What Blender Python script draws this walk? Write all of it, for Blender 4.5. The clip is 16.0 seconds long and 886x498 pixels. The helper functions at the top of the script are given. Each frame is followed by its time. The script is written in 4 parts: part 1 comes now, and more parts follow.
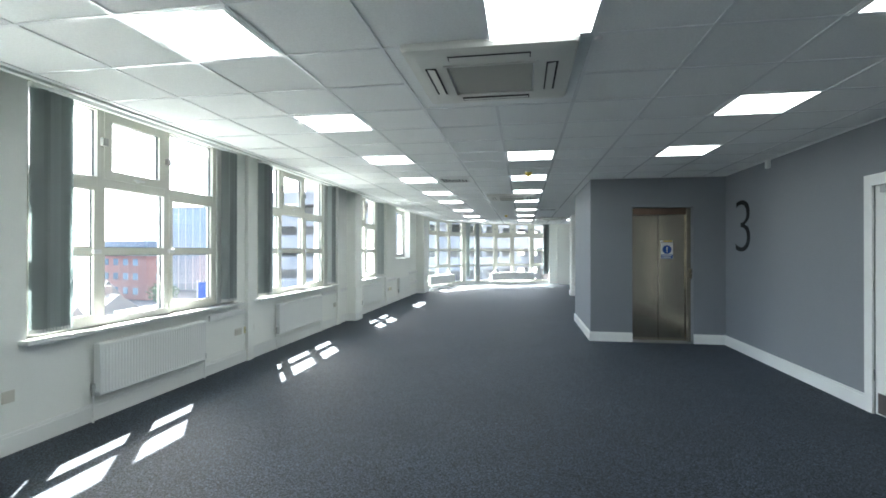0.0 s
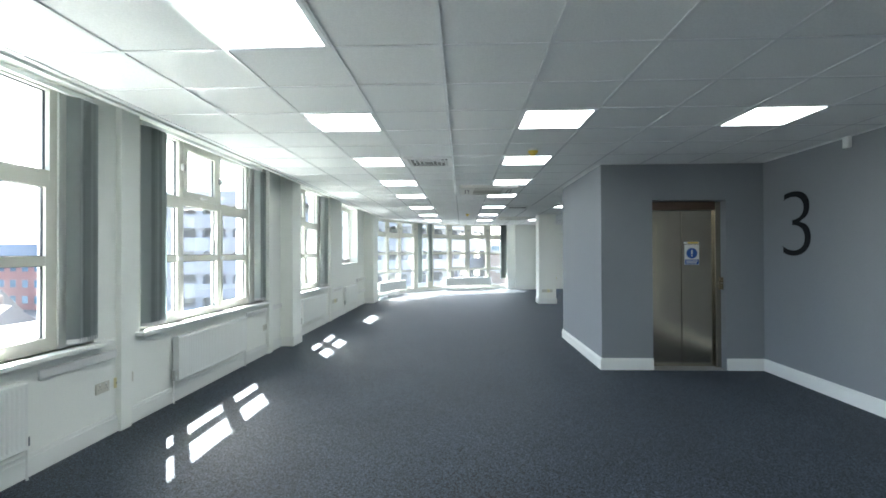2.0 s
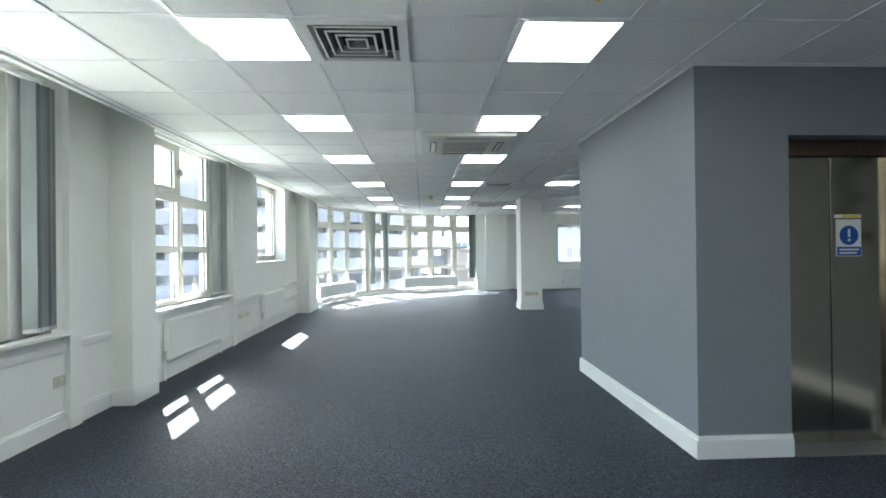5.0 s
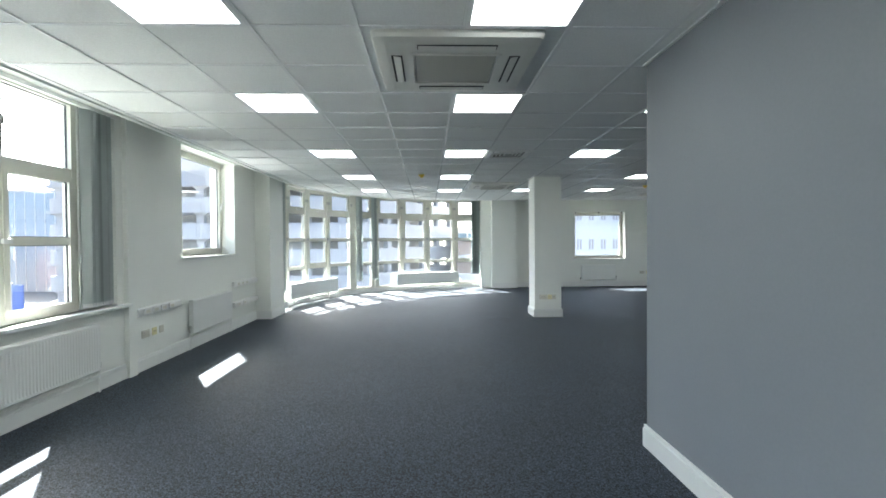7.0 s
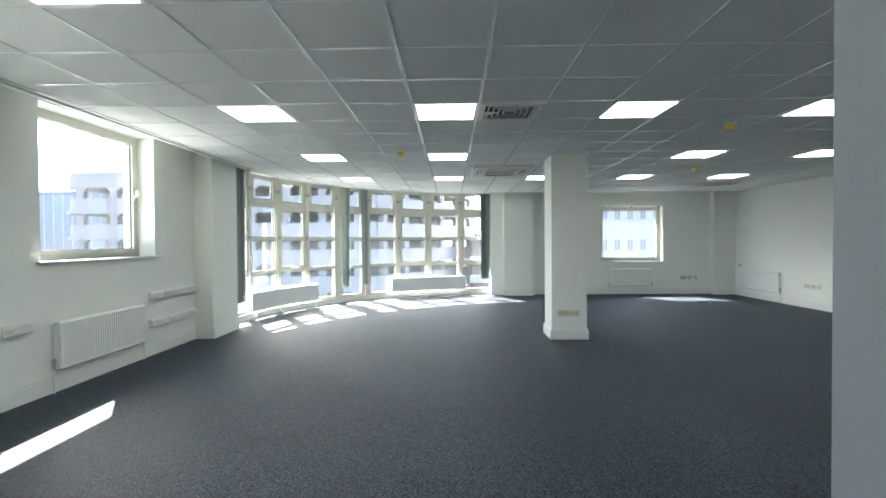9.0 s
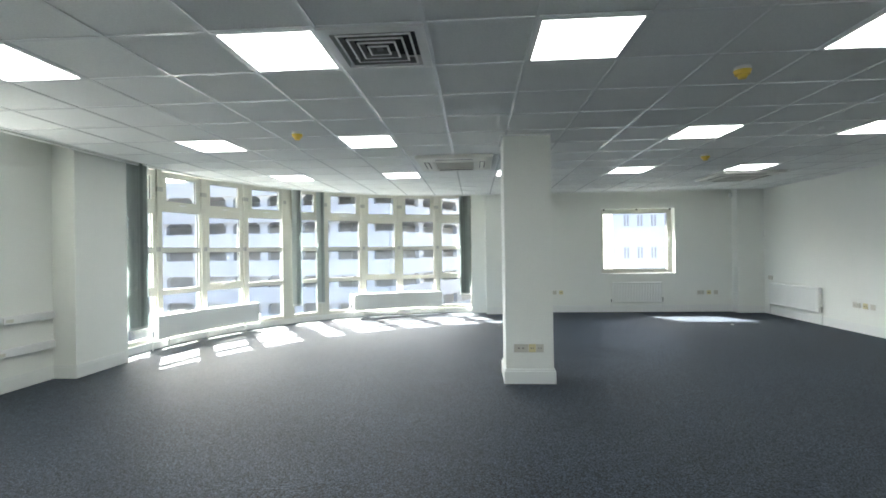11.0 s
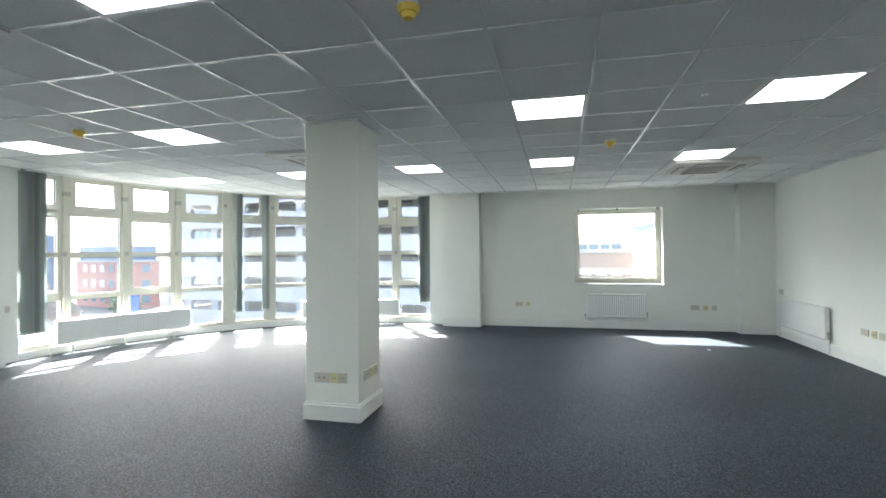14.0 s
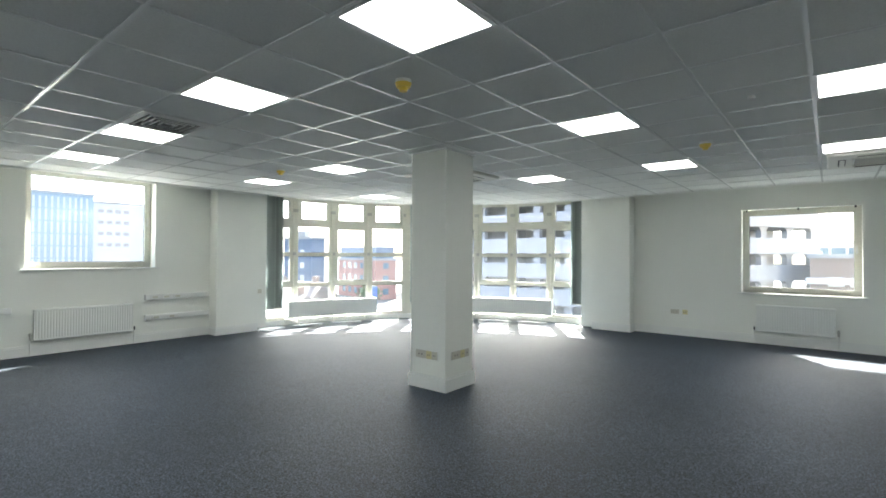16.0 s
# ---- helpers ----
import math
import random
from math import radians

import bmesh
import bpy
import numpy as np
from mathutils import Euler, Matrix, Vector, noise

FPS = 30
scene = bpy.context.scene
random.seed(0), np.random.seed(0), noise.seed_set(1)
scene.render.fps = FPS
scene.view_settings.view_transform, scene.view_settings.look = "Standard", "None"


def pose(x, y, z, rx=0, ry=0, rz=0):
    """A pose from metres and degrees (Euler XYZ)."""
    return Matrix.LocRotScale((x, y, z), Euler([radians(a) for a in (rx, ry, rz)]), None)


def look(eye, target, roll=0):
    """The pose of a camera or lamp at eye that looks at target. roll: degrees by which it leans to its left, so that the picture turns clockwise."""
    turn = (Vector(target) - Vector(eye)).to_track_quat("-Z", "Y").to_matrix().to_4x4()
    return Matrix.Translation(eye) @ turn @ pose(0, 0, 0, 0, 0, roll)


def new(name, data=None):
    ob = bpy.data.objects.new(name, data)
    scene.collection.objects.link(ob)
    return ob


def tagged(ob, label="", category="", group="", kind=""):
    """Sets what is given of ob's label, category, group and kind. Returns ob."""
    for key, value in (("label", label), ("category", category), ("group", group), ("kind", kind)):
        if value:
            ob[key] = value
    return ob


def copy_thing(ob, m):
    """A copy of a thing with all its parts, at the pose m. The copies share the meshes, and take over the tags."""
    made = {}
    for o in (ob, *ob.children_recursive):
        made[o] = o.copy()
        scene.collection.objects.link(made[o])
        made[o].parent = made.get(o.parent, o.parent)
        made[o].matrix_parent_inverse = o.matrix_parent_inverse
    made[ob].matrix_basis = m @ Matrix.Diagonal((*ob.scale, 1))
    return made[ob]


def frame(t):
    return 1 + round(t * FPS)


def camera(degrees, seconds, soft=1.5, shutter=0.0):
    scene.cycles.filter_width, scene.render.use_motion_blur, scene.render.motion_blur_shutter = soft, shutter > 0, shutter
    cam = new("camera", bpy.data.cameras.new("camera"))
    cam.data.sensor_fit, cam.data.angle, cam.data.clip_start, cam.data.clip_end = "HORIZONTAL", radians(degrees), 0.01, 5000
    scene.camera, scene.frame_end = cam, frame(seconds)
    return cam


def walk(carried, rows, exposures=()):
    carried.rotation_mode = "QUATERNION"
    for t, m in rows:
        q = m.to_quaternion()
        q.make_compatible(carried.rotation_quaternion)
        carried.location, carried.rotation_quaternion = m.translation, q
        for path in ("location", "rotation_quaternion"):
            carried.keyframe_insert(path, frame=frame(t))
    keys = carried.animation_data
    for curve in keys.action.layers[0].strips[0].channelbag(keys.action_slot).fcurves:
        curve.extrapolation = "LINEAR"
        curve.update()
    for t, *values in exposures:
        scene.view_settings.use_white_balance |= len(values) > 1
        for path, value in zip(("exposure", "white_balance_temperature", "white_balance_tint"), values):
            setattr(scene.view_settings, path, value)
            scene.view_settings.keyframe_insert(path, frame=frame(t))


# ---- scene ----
cam = camera(85.8, 16.0, soft=1.7)
PATH = [
    (0, (0.211, 0.328, 1.469), (-0.120, 2.301, 1.476), 0.04),
    (0.5, (0.039, 0.792, 1.481), (-0.241, 2.773, 1.491), -0.21),
    (1, (-0.157, 1.273, 1.513), (-0.384, 3.260, 1.521), -0.17),
    (1.5, (-0.321, 1.750, 1.509), (-0.472, 3.744, 1.526), -0.12),
    (2, (-0.489, 2.206, 1.509), (-0.569, 4.204, 1.525), -0.23),
    (2.5, (-0.602, 2.663, 1.486), (-0.599, 4.663, 1.504), -0.13),
    (3, (-0.684, 3.192, 1.475), (-0.624, 5.191, 1.494), -0.23),
    (3.5, (-0.676, 3.707, 1.468), (-0.595, 5.706, 1.485), -0.25),
    (6, (-0.376, 6.394, 1.395), (-0.290, 8.392, 1.381), -0.73),
    (6.5, (-0.290, 6.947, 1.437), (-0.209, 8.945, 1.410), -0.52),
    (7, (-0.208, 7.504, 1.440), (-0.149, 9.503, 1.406), -0.39),
    (7.5, (-0.098, 8.055, 1.466), (-0.046, 10.054, 1.427), -0.08),
    (8, (0.009, 8.557, 1.417), (0.042, 10.556, 1.382), -0.35),
    (8.5, (0.163, 9.047, 1.410), (0.163, 11.047, 1.374), -0.40),
    (11, (1.454, 11.267, 1.420), (1.321, 13.262, 1.427), -0.78),
    (11.5, (1.884, 11.531, 1.445), (1.746, 13.526, 1.452), -0.95),
    (12, (2.335, 11.730, 1.450), (2.190, 13.725, 1.458), -0.89),
    (12.5, (2.828, 11.920, 1.433), (2.666, 13.913, 1.446), -0.84),
    (13, (3.237, 12.112, 1.399), (3.038, 14.102, 1.416), -0.66),
    (13.5, (3.642, 12.320, 1.421), (3.358, 14.300, 1.435), -0.52),
    (14, (3.961, 12.509, 1.461), (3.494, 14.453, 1.480), -0.48),
    (14.5, (4.306, 12.487, 1.473), (3.581, 14.350, 1.504), -0.11),
    (15, (4.736, 12.454, 1.471), (3.753, 14.196, 1.505), -0.19),
    (15.5, (5.131, 12.434, 1.477), (3.948, 14.047, 1.507), -0.01),
    (16, (5.490, 12.360, 1.474), (4.229, 13.912, 1.502), 0.30),
]
walk(cam, [(t, look(eye, target, roll)) for t, eye, target, roll in PATH], [(0, 3.58, 5850, 3), (1.5, 3.68, 5850, 3), (3, 3.75, 5850, 3), (6, 3.54, 5900, 3), (7.5, 3.40, 6000, 4), (8.5, 3.46, 6100, 4), (11, 3.66, 6150, 4), (13, 3.80, 6150, 4), (14.5, 3.76, 6200, 4), (16, 3.60, 6250, 4)])

# ---- light ----
SUN_WAY = Vector((0.57, -0.90, -1.0)).normalized()
world = bpy.data.worlds.new("sky")
scene.world = world
world.use_nodes = True
wt = world.node_tree
sky = wt.nodes.new("ShaderNodeTexSky")
sky.sky_type = "NISHITA"
sky.sun_disc = False
sky.sun_elevation = math.asin(-SUN_WAY.z)
sky.sun_rotation = math.atan2(-SUN_WAY.x, -SUN_WAY.y)
sky.air_density, sky.dust_density = 0.5, 5.0
wt.links.new(sky.outputs[0], wt.nodes["Background"].inputs[0])
wt.nodes["Background"].inputs[1].default_value = 0.15
sun = new("sun", bpy.data.lights.new("sun", "SUN"))
sun.data.energy, sun.data.angle, sun.data.color = 5.0, radians(0.5), (1.0, 0.96, 0.9)
sun.matrix_world = look((-30, 45, 50), Vector((-30, 45, 50)) + SUN_WAY)
PANEL_GLOW = 0.8


# ---- materials ----
def material(name, color, rough=0.6, metal=0.0, grain=0.0, grain_size=200.0, stain=0.0, stain_size=2.0, bump=0.0, spec=0.5, second=None, per_object=0.0):
    """Painted or plain surface with grain and larger stains, in metres."""
    m = bpy.data.materials.new(name)
    m.use_nodes = True
    nt = m.node_tree
    b = nt.nodes["Principled BSDF"]
    b.inputs["Roughness"].default_value = rough
    b.inputs["Metallic"].default_value = metal
    b.inputs["Specular IOR Level"].default_value = spec
    tc = nt.nodes.new("ShaderNodeTexCoord")
    fine = nt.nodes.new("ShaderNodeTexNoise")
    fine.inputs["Scale"].default_value = grain_size
    fine.inputs["Detail"].default_value = 3
    wide = nt.nodes.new("ShaderNodeTexNoise")
    wide.inputs["Scale"].default_value = stain_size
    wide.inputs["Detail"].default_value = 4
    nt.links.new(tc.outputs["Object"], fine.inputs["Vector"])
    nt.links.new(tc.outputs["Object"], wide.inputs["Vector"])
    second = second or tuple(c * 0.55 for c in color)

    def mixed(a, fac_socket, amount, col2):
        ramp = nt.nodes.new("ShaderNodeMapRange")
        ramp.inputs[1].default_value, ramp.inputs[2].default_value = 0.35, 0.68
        ramp.inputs[3].default_value, ramp.inputs[4].default_value = 0.0, amount
        nt.links.new(fac_socket, ramp.inputs[0])
        mx = nt.nodes.new("ShaderNodeMix")
        mx.data_type = "RGBA"
        nt.links.new(ramp.outputs[0], mx.inputs["Factor"])
        if isinstance(a, tuple):
            mx.inputs["A"].default_value = (*a, 1)
        else:
            nt.links.new(a, mx.inputs["A"])
        mx.inputs["B"].default_value = (*col2, 1)
        return mx.outputs["Result"]

    out = mixed(color, fine.outputs["Fac"], grain, second)
    out = mixed(out, wide.outputs["Fac"], stain, tuple(c * 0.75 for c in color))
    if per_object:
        info = nt.nodes.new("ShaderNodeObjectInfo")
        hsv = nt.nodes.new("ShaderNodeHueSaturation")
        mr = nt.nodes.new("ShaderNodeMapRange")
        mr.inputs[3].default_value, mr.inputs[4].default_value = 1 - per_object, 1 + per_object
        nt.links.new(info.outputs["Random"], mr.inputs[0])
        nt.links.new(mr.outputs[0], hsv.inputs["Value"])
        nt.links.new(out, hsv.inputs["Color"])
        out = hsv.outputs["Color"]
    nt.links.new(out, b.inputs["Base Color"])
    if bump:
        bp = nt.nodes.new("ShaderNodeBump")
        bp.inputs["Strength"].default_value = bump
        bp.inputs["Distance"].default_value = 0.004
        nt.links.new(fine.outputs["Fac"], bp.inputs["Height"])
        nt.links.new(bp.outputs[0], b.inputs["Normal"])
    return m


def glow(name, color, strength):
    m = bpy.data.materials.new(name)
    m.use_nodes = True
    b = m.node_tree.nodes["Principled BSDF"]
    b.inputs["Base Color"].default_value = (0.9, 0.9, 0.9, 1)
    b.inputs["Emission Color"].default_value = (*color, 1)
    b.inputs["Emission Strength"].default_value = strength
    return m


def clear(name, tint=(1, 1, 1)):
    """Thin window glass: see-through, with a Fresnel gloss and a faint pale veil imitating glare haze."""
    m = bpy.data.materials.new(name)
    m.use_nodes = True
    nt = m.node_tree
    nt.nodes.remove(nt.nodes["Principled BSDF"])
    see = nt.nodes.new("ShaderNodeBsdfTransparent")
    see.inputs[0].default_value = (*tint, 1)
    gloss = nt.nodes.new("ShaderNodeBsdfGlossy")
    gloss.inputs["Roughness"].default_value = 0.02
    edge = nt.nodes.new("ShaderNodeLayerWeight")
    edge.inputs[0].default_value = 0.15
    fres = nt.nodes.new("ShaderNodeMapRange")
    fres.inputs[3].default_value, fres.inputs[4].default_value = 0.03, 0.45
    nt.links.new(edge.outputs["Facing"], fres.inputs[0])
    mx = nt.nodes.new("ShaderNodeMixShader")
    nt.links.new(fres.outputs[0], mx.inputs[0])
    nt.links.new(see.outputs[0], mx.inputs[1])
    nt.links.new(gloss.outputs[0], mx.inputs[2])
    # Pale translucent layer imitates the glare haze over the outlook.
    veil = nt.nodes.new("ShaderNodeBsdfTranslucent")
    veil.inputs[0].default_value = (0.86, 0.93, 1.0, 1)
    tc = nt.nodes.new("ShaderNodeTexCoord")
    veil_noise = nt.nodes.new("ShaderNodeTexNoise")
    veil_noise.inputs["Scale"].default_value, veil_noise.inputs["Detail"].default_value = 2.5, 5
    veil_amount = nt.nodes.new("ShaderNodeMapRange")
    veil_amount.inputs[1].default_value, veil_amount.inputs[2].default_value = 0.3, 0.7
    veil_amount.inputs[3].default_value, veil_amount.inputs[4].default_value = 0.003, 0.009
    nt.links.new(tc.outputs["Object"], veil_noise.inputs["Vector"])
    nt.links.new(veil_noise.outputs["Fac"], veil_amount.inputs[0])
    # Glare veil mixed over the clear glass.
    dusty = nt.nodes.new("ShaderNodeMixShader")
    nt.links.new(veil_amount.outputs[0], dusty.inputs[0])
    nt.links.new(mx.outputs[0], dusty.inputs[1])
    nt.links.new(veil.outputs[0], dusty.inputs[2])
    nt.links.new(dusty.outputs[0], nt.nodes["Material Output"].inputs[0])
    return m


def carpet():
    """Loop pile: dark and light tufts of about a centimetre, soft wear patches, a slight nap."""
    m = bpy.data.materials.new("carpet")
    m.use_nodes = True
    nt = m.node_tree
    b = nt.nodes["Principled BSDF"]
    b.inputs["Roughness"].default_value = 0.62
    b.inputs["Specular IOR Level"].default_value = 0.2
    b.inputs["Sheen Weight"].default_value = 0.055
    b.inputs["Sheen Roughness"].default_value = 0.4
    b.inputs["Sheen Tint"].default_value = (0.78, 0.90, 1.0, 1)
    tc = nt.nodes.new("ShaderNodeTexCoord")

    def tex(kind, scale, detail=2.0):
        n = nt.nodes.new(kind)
        n.inputs["Scale"].default_value = scale
        if kind == "ShaderNodeTexNoise":
            n.inputs["Detail"].default_value = detail
        nt.links.new(tc.outputs["Object"], n.inputs["Vector"])
        return n

    tuft, fibre, wear = tex("ShaderNodeTexVoronoi", 135), tex("ShaderNodeTexNoise", 80, 4), tex("ShaderNodeTexNoise", 1.1, 4)
    split = nt.nodes.new("ShaderNodeSeparateColor")
    nt.links.new(tuft.outputs["Color"], split.inputs[0])
    add = nt.nodes.new("ShaderNodeMath")
    add.operation = "MULTIPLY_ADD"
    add.inputs[1].default_value = 0.55
    nt.links.new(split.outputs[0], add.inputs[0])
    nt.links.new(fibre.outputs["Fac"], add.inputs[2])
    ramp = nt.nodes.new("ShaderNodeValToRGB")
    e = ramp.color_ramp.elements
    e[0].position, e[0].color = 0.48, (0.0022, 0.0025, 0.0032, 1)
    e[1].position, e[1].color = 1.0, (0.066, 0.086, 0.118, 1)
    mid = e.new(0.74)
    mid.color = (0.0085, 0.0112, 0.0162, 1)
    nt.links.new(add.outputs[0], ramp.inputs[0])
    mr = nt.nodes.new("ShaderNodeMapRange")
    mr.inputs[1].default_value, mr.inputs[2].default_value = 0.3, 0.7
    mr.inputs[3].default_value, mr.inputs[4].default_value = 0.82, 1.15
    nt.links.new(wear.outputs["Fac"], mr.inputs[0])
    hsv = nt.nodes.new("ShaderNodeHueSaturation")
    nt.links.new(mr.outputs[0], hsv.inputs["Value"])
    nt.links.new(ramp.outputs[0], hsv.inputs["Color"])
    nt.links.new(hsv.outputs[0], b.inputs["Base Color"])
    bp = nt.nodes.new("ShaderNodeBump")
    bp.inputs["Strength"].default_value, bp.inputs["Distance"].default_value = 0.8, 0.006
    nt.links.new(add.outputs[0], bp.inputs["Height"])
    nt.links.new(bp.outputs[0], b.inputs["Normal"])
    return m


M_CARPET = carpet()
M_WALL = material("white_wall_paint", (0.85, 0.86, 0.81), 0.75, grain=0.05, grain_size=60, stain=0.10, stain_size=1.2, bump=0.03, spec=0.3)
M_GREY = material("grey_wall_paint", (0.235, 0.25, 0.268), 0.6, grain=0.08, grain_size=60, stain=0.15, stain_size=1.0, bump=0.04, spec=0.35)
M_TRIM = material("white_gloss_paint", (0.80, 0.81, 0.78), 0.35, grain=0.04, stain=0.12, stain_size=3)
M_TILE = material("ceiling_tile", (0.80, 0.81, 0.80), 0.9, grain=0.18, grain_size=90, stain=0.10, stain_size=0.7, bump=0.12, spec=0.1)
M_TBAR = material("white_steel_grid", (0.90, 0.91, 0.91), 0.2, grain=0.02, stain=0.06, spec=0.9)
M_SLAB = material("upper_ceiling", (0.7, 0.71, 0.7), 0.9, grain=0.05, stain=0.1)
M_LAMP = glow("lamp_diffuser", (1.0, 0.98, 0.94), PANEL_GLOW)
M_UPVC = material("cream_upvc", (0.68, 0.67, 0.59), 0.35, grain=0.03, stain=0.10, stain_size=4)
M_GASKET = material("black_gasket", (0.03, 0.03, 0.035), 0.7)
M_GLASS = clear("window_glass", (0.97, 0.99, 0.98))
M_BLIND = material("grey_blind_fabric", (0.43, 0.46, 0.45), 0.9, grain=0.2, grain_size=300, stain=0.15, stain_size=3, spec=0.1, per_object=0.40)
nt = M_BLIND.node_tree
thin = nt.nodes.new("ShaderNodeBsdfTranslucent")
thin.inputs[0].default_value = (0.50, 0.55, 0.54, 1)
both = nt.nodes.new("ShaderNodeMixShader")
both.inputs[0].default_value = 0.45
nt.links.new(nt.nodes["Principled BSDF"].outputs[0], both.inputs[1])
nt.links.new(thin.outputs[0], both.inputs[2])
nt.links.new(both.outputs[0], nt.nodes["Material Output"].inputs[0])
M_BEIGE = material("beige_plastic", (0.66, 0.65, 0.60), 0.45, grain=0.03, stain=0.12, stain_size=5)
# Pale grey-blue carries the distance haze in its colour.
M_HAZY = material("hazed_cladding", (0.40, 0.45, 0.50), 0.7, grain=0.1, grain_size=1, stain=0.2, stain_size=0.2)
M_CURTAIN = material("curtain_glass", (0.30, 0.36, 0.39), 0.2, 0.2, grain=0.1, grain_size=0.3, stain=0.4, stain_size=0.1)
M_LATCH = material("grey_latch", (0.46, 0.46, 0.43), 0.4, 0.1, grain=0.05)
M_PORT = material("grey_port", (0.26, 0.25, 0.22), 0.6)
M_PLATE = material("cream_plastic", (0.60, 0.58, 0.50), 0.4, grain=0.03, stain=0.06)
M_MEMBRANE = material("white_roof_membrane", (0.45, 0.44, 0.42), 0.8, grain=0.1, grain_size=3, stain=0.35, stain_size=0.3)
M_PLASTIC = material("white_plastic", (0.76, 0.76, 0.74), 0.4, grain=0.03, stain=0.06)
M_YELLOWED = material("yellowed_plastic", (0.70, 0.64, 0.36), 0.4, grain=0.03, stain=0.1)
M_YELLOW = material("yellow_plastic", (0.78, 0.56, 0.06), 0.4, grain=0.05, stain=0.15, stain_size=20)
M_RAD = material("radiator_enamel", (0.80, 0.81, 0.78), 0.4, grain=0.03, stain=0.08, stain_size=3)
# Near-black for shade in slots and voids, also for a scrap.
M_DARK = material("near_black", (0.02, 0.02, 0.022), 0.8)
M_ACGRILLE = material("ac_grille", (0.46, 0.45, 0.40), 0.7, grain=0.4, grain_size=150, stain=0.1)
# Dark grey puts the shade between the vent louvres into their colour.
M_LOUVRE = material("shaded_louvre", (0.22, 0.22, 0.21), 0.5, grain=0.05, stain=0.2, stain_size=8)
M_ALU = material("anodised_metal", (0.45, 0.46, 0.47), 0.35, 0.9, grain=0.05)
M_BLACK = material("black_acrylic", (0.008, 0.009, 0.011), 0.65, grain=0.1, spec=0.2)
M_BLUE = material("sign_blue", (0.01, 0.07, 0.32), 0.4)
# Bronze with the shadow at the top of the lift recess in its colour.
M_SHADOW_BRONZE = material("shadow_bronze", (0.16, 0.11, 0.08), 0.3, 0.9, grain=0.1, stain=0.2)
M_CHROME = material("chrome", (0.7, 0.7, 0.7), 0.15, 1.0)
M_KICK = material("kick_plate", (0.10, 0.085, 0.08), 0.5, 0.3, grain=0.1)


def brushed_steel():
    m = material("brushed_steel", (0.48, 0.43, 0.34), 0.17, 1.0, grain=0.15, grain_size=8, stain=0.25, stain_size=1.6)
    nt = m.node_tree
    tc = nt.nodes.new("ShaderNodeTexCoord")
    mp = nt.nodes.new("ShaderNodeMapping")
    mp.inputs["Scale"].default_value = (400, 400, 3)
    nz = nt.nodes.new("ShaderNodeTexNoise")
    nz.inputs["Scale"].default_value = 1.0
    bp = nt.nodes.new("ShaderNodeBump")
    bp.inputs["Strength"].default_value, bp.inputs["Distance"].default_value = 0.06, 0.002
    nt.links.new(tc.outputs["Object"], mp.inputs[0])
    nt.links.new(mp.outputs[0], nz.inputs["Vector"])
    nt.links.new(nz.outputs["Fac"], bp.inputs["Height"])
    nt.links.new(bp.outputs[0], nt.nodes["Principled BSDF"].inputs["Normal"])
    return m


M_STEEL = brushed_steel()
M_CONCRETE = material("pale_concrete", (0.40, 0.385, 0.37), 0.9, grain=0.2, grain_size=3, stain=0.4, stain_size=0.25)
# Darker than the concrete: stands for shade inside the parking decks.
M_GARAGE_SHADE = material("garage_shade", (0.34, 0.33, 0.32), 0.9, grain=0.3, grain_size=0.5, stain=0.4)
M_BRICK = material("red_brick", (0.32, 0.15, 0.12), 0.9, grain=0.2, grain_size=4, stain=0.3, stain_size=0.2)
M_NAVY = material("navy_cladding", (0.10, 0.14, 0.20), 0.5, grain=0.1, grain_size=1, stain=0.2, stain_size=0.2)
# Warm grey stands for window panes in shade, offsetting the blue sky.
M_SHADED_PANE = material("shaded_pane", (0.36, 0.31, 0.28), 0.3, grain=0.1, grain_size=0.5, stain=0.3, stain_size=0.2)
M_FLATS = material("cream_render", (0.62, 0.58, 0.52), 0.9, grain=0.1, grain_size=3, stain=0.15, stain_size=0.2)
M_RENDERED = material("white_render", (0.58, 0.55, 0.50), 0.9, grain=0.1, grain_size=3, stain=0.25, stain_size=0.2)
M_BROWN = material("brown_brick", (0.26, 0.19, 0.15), 0.9, grain=0.2, grain_size=4, stain=0.3, stain_size=0.2)
M_FACADE_GLASS = material("facade_glass", (0.10, 0.16, 0.21), 0.12, 0.3, grain=0.1, grain_size=0.3, stain=0.4, stain_size=0.1, spec=0.8)
M_ASPHALT = material("asphalt", (0.06, 0.06, 0.062), 0.9, grain=0.3, grain_size=5, stain=0.3, stain_size=0.05)
M_ROOF = material("roof_felt", (0.34, 0.33, 0.31), 0.9, grain=0.2, grain_size=2, stain=0.4, stain_size=0.2)
M_SLATE = material("roof_slate", (0.20, 0.17, 0.15), 0.8, grain=0.3, grain_size=3, stain=0.3, stain_size=0.3)
M_CARS = [material(n, c, 0.25, 0.2, stain=0.1) for n, c in (("white_car_paint", (0.7, 0.7, 0.7)), ("blue_car_paint", (0.05, 0.12, 0.3)), ("silver_car_paint", (0.4, 0.41, 0.42)), ("dark_car_paint", (0.04, 0.04, 0.05)))]
M_LEAF = material("leaves", (0.06, 0.10, 0.03), 0.8, grain=0.5, grain_size=4, stain=0.3)
M_BARK = material("bark", (0.12, 0.09, 0.06), 0.9, grain=0.4, grain_size=20)


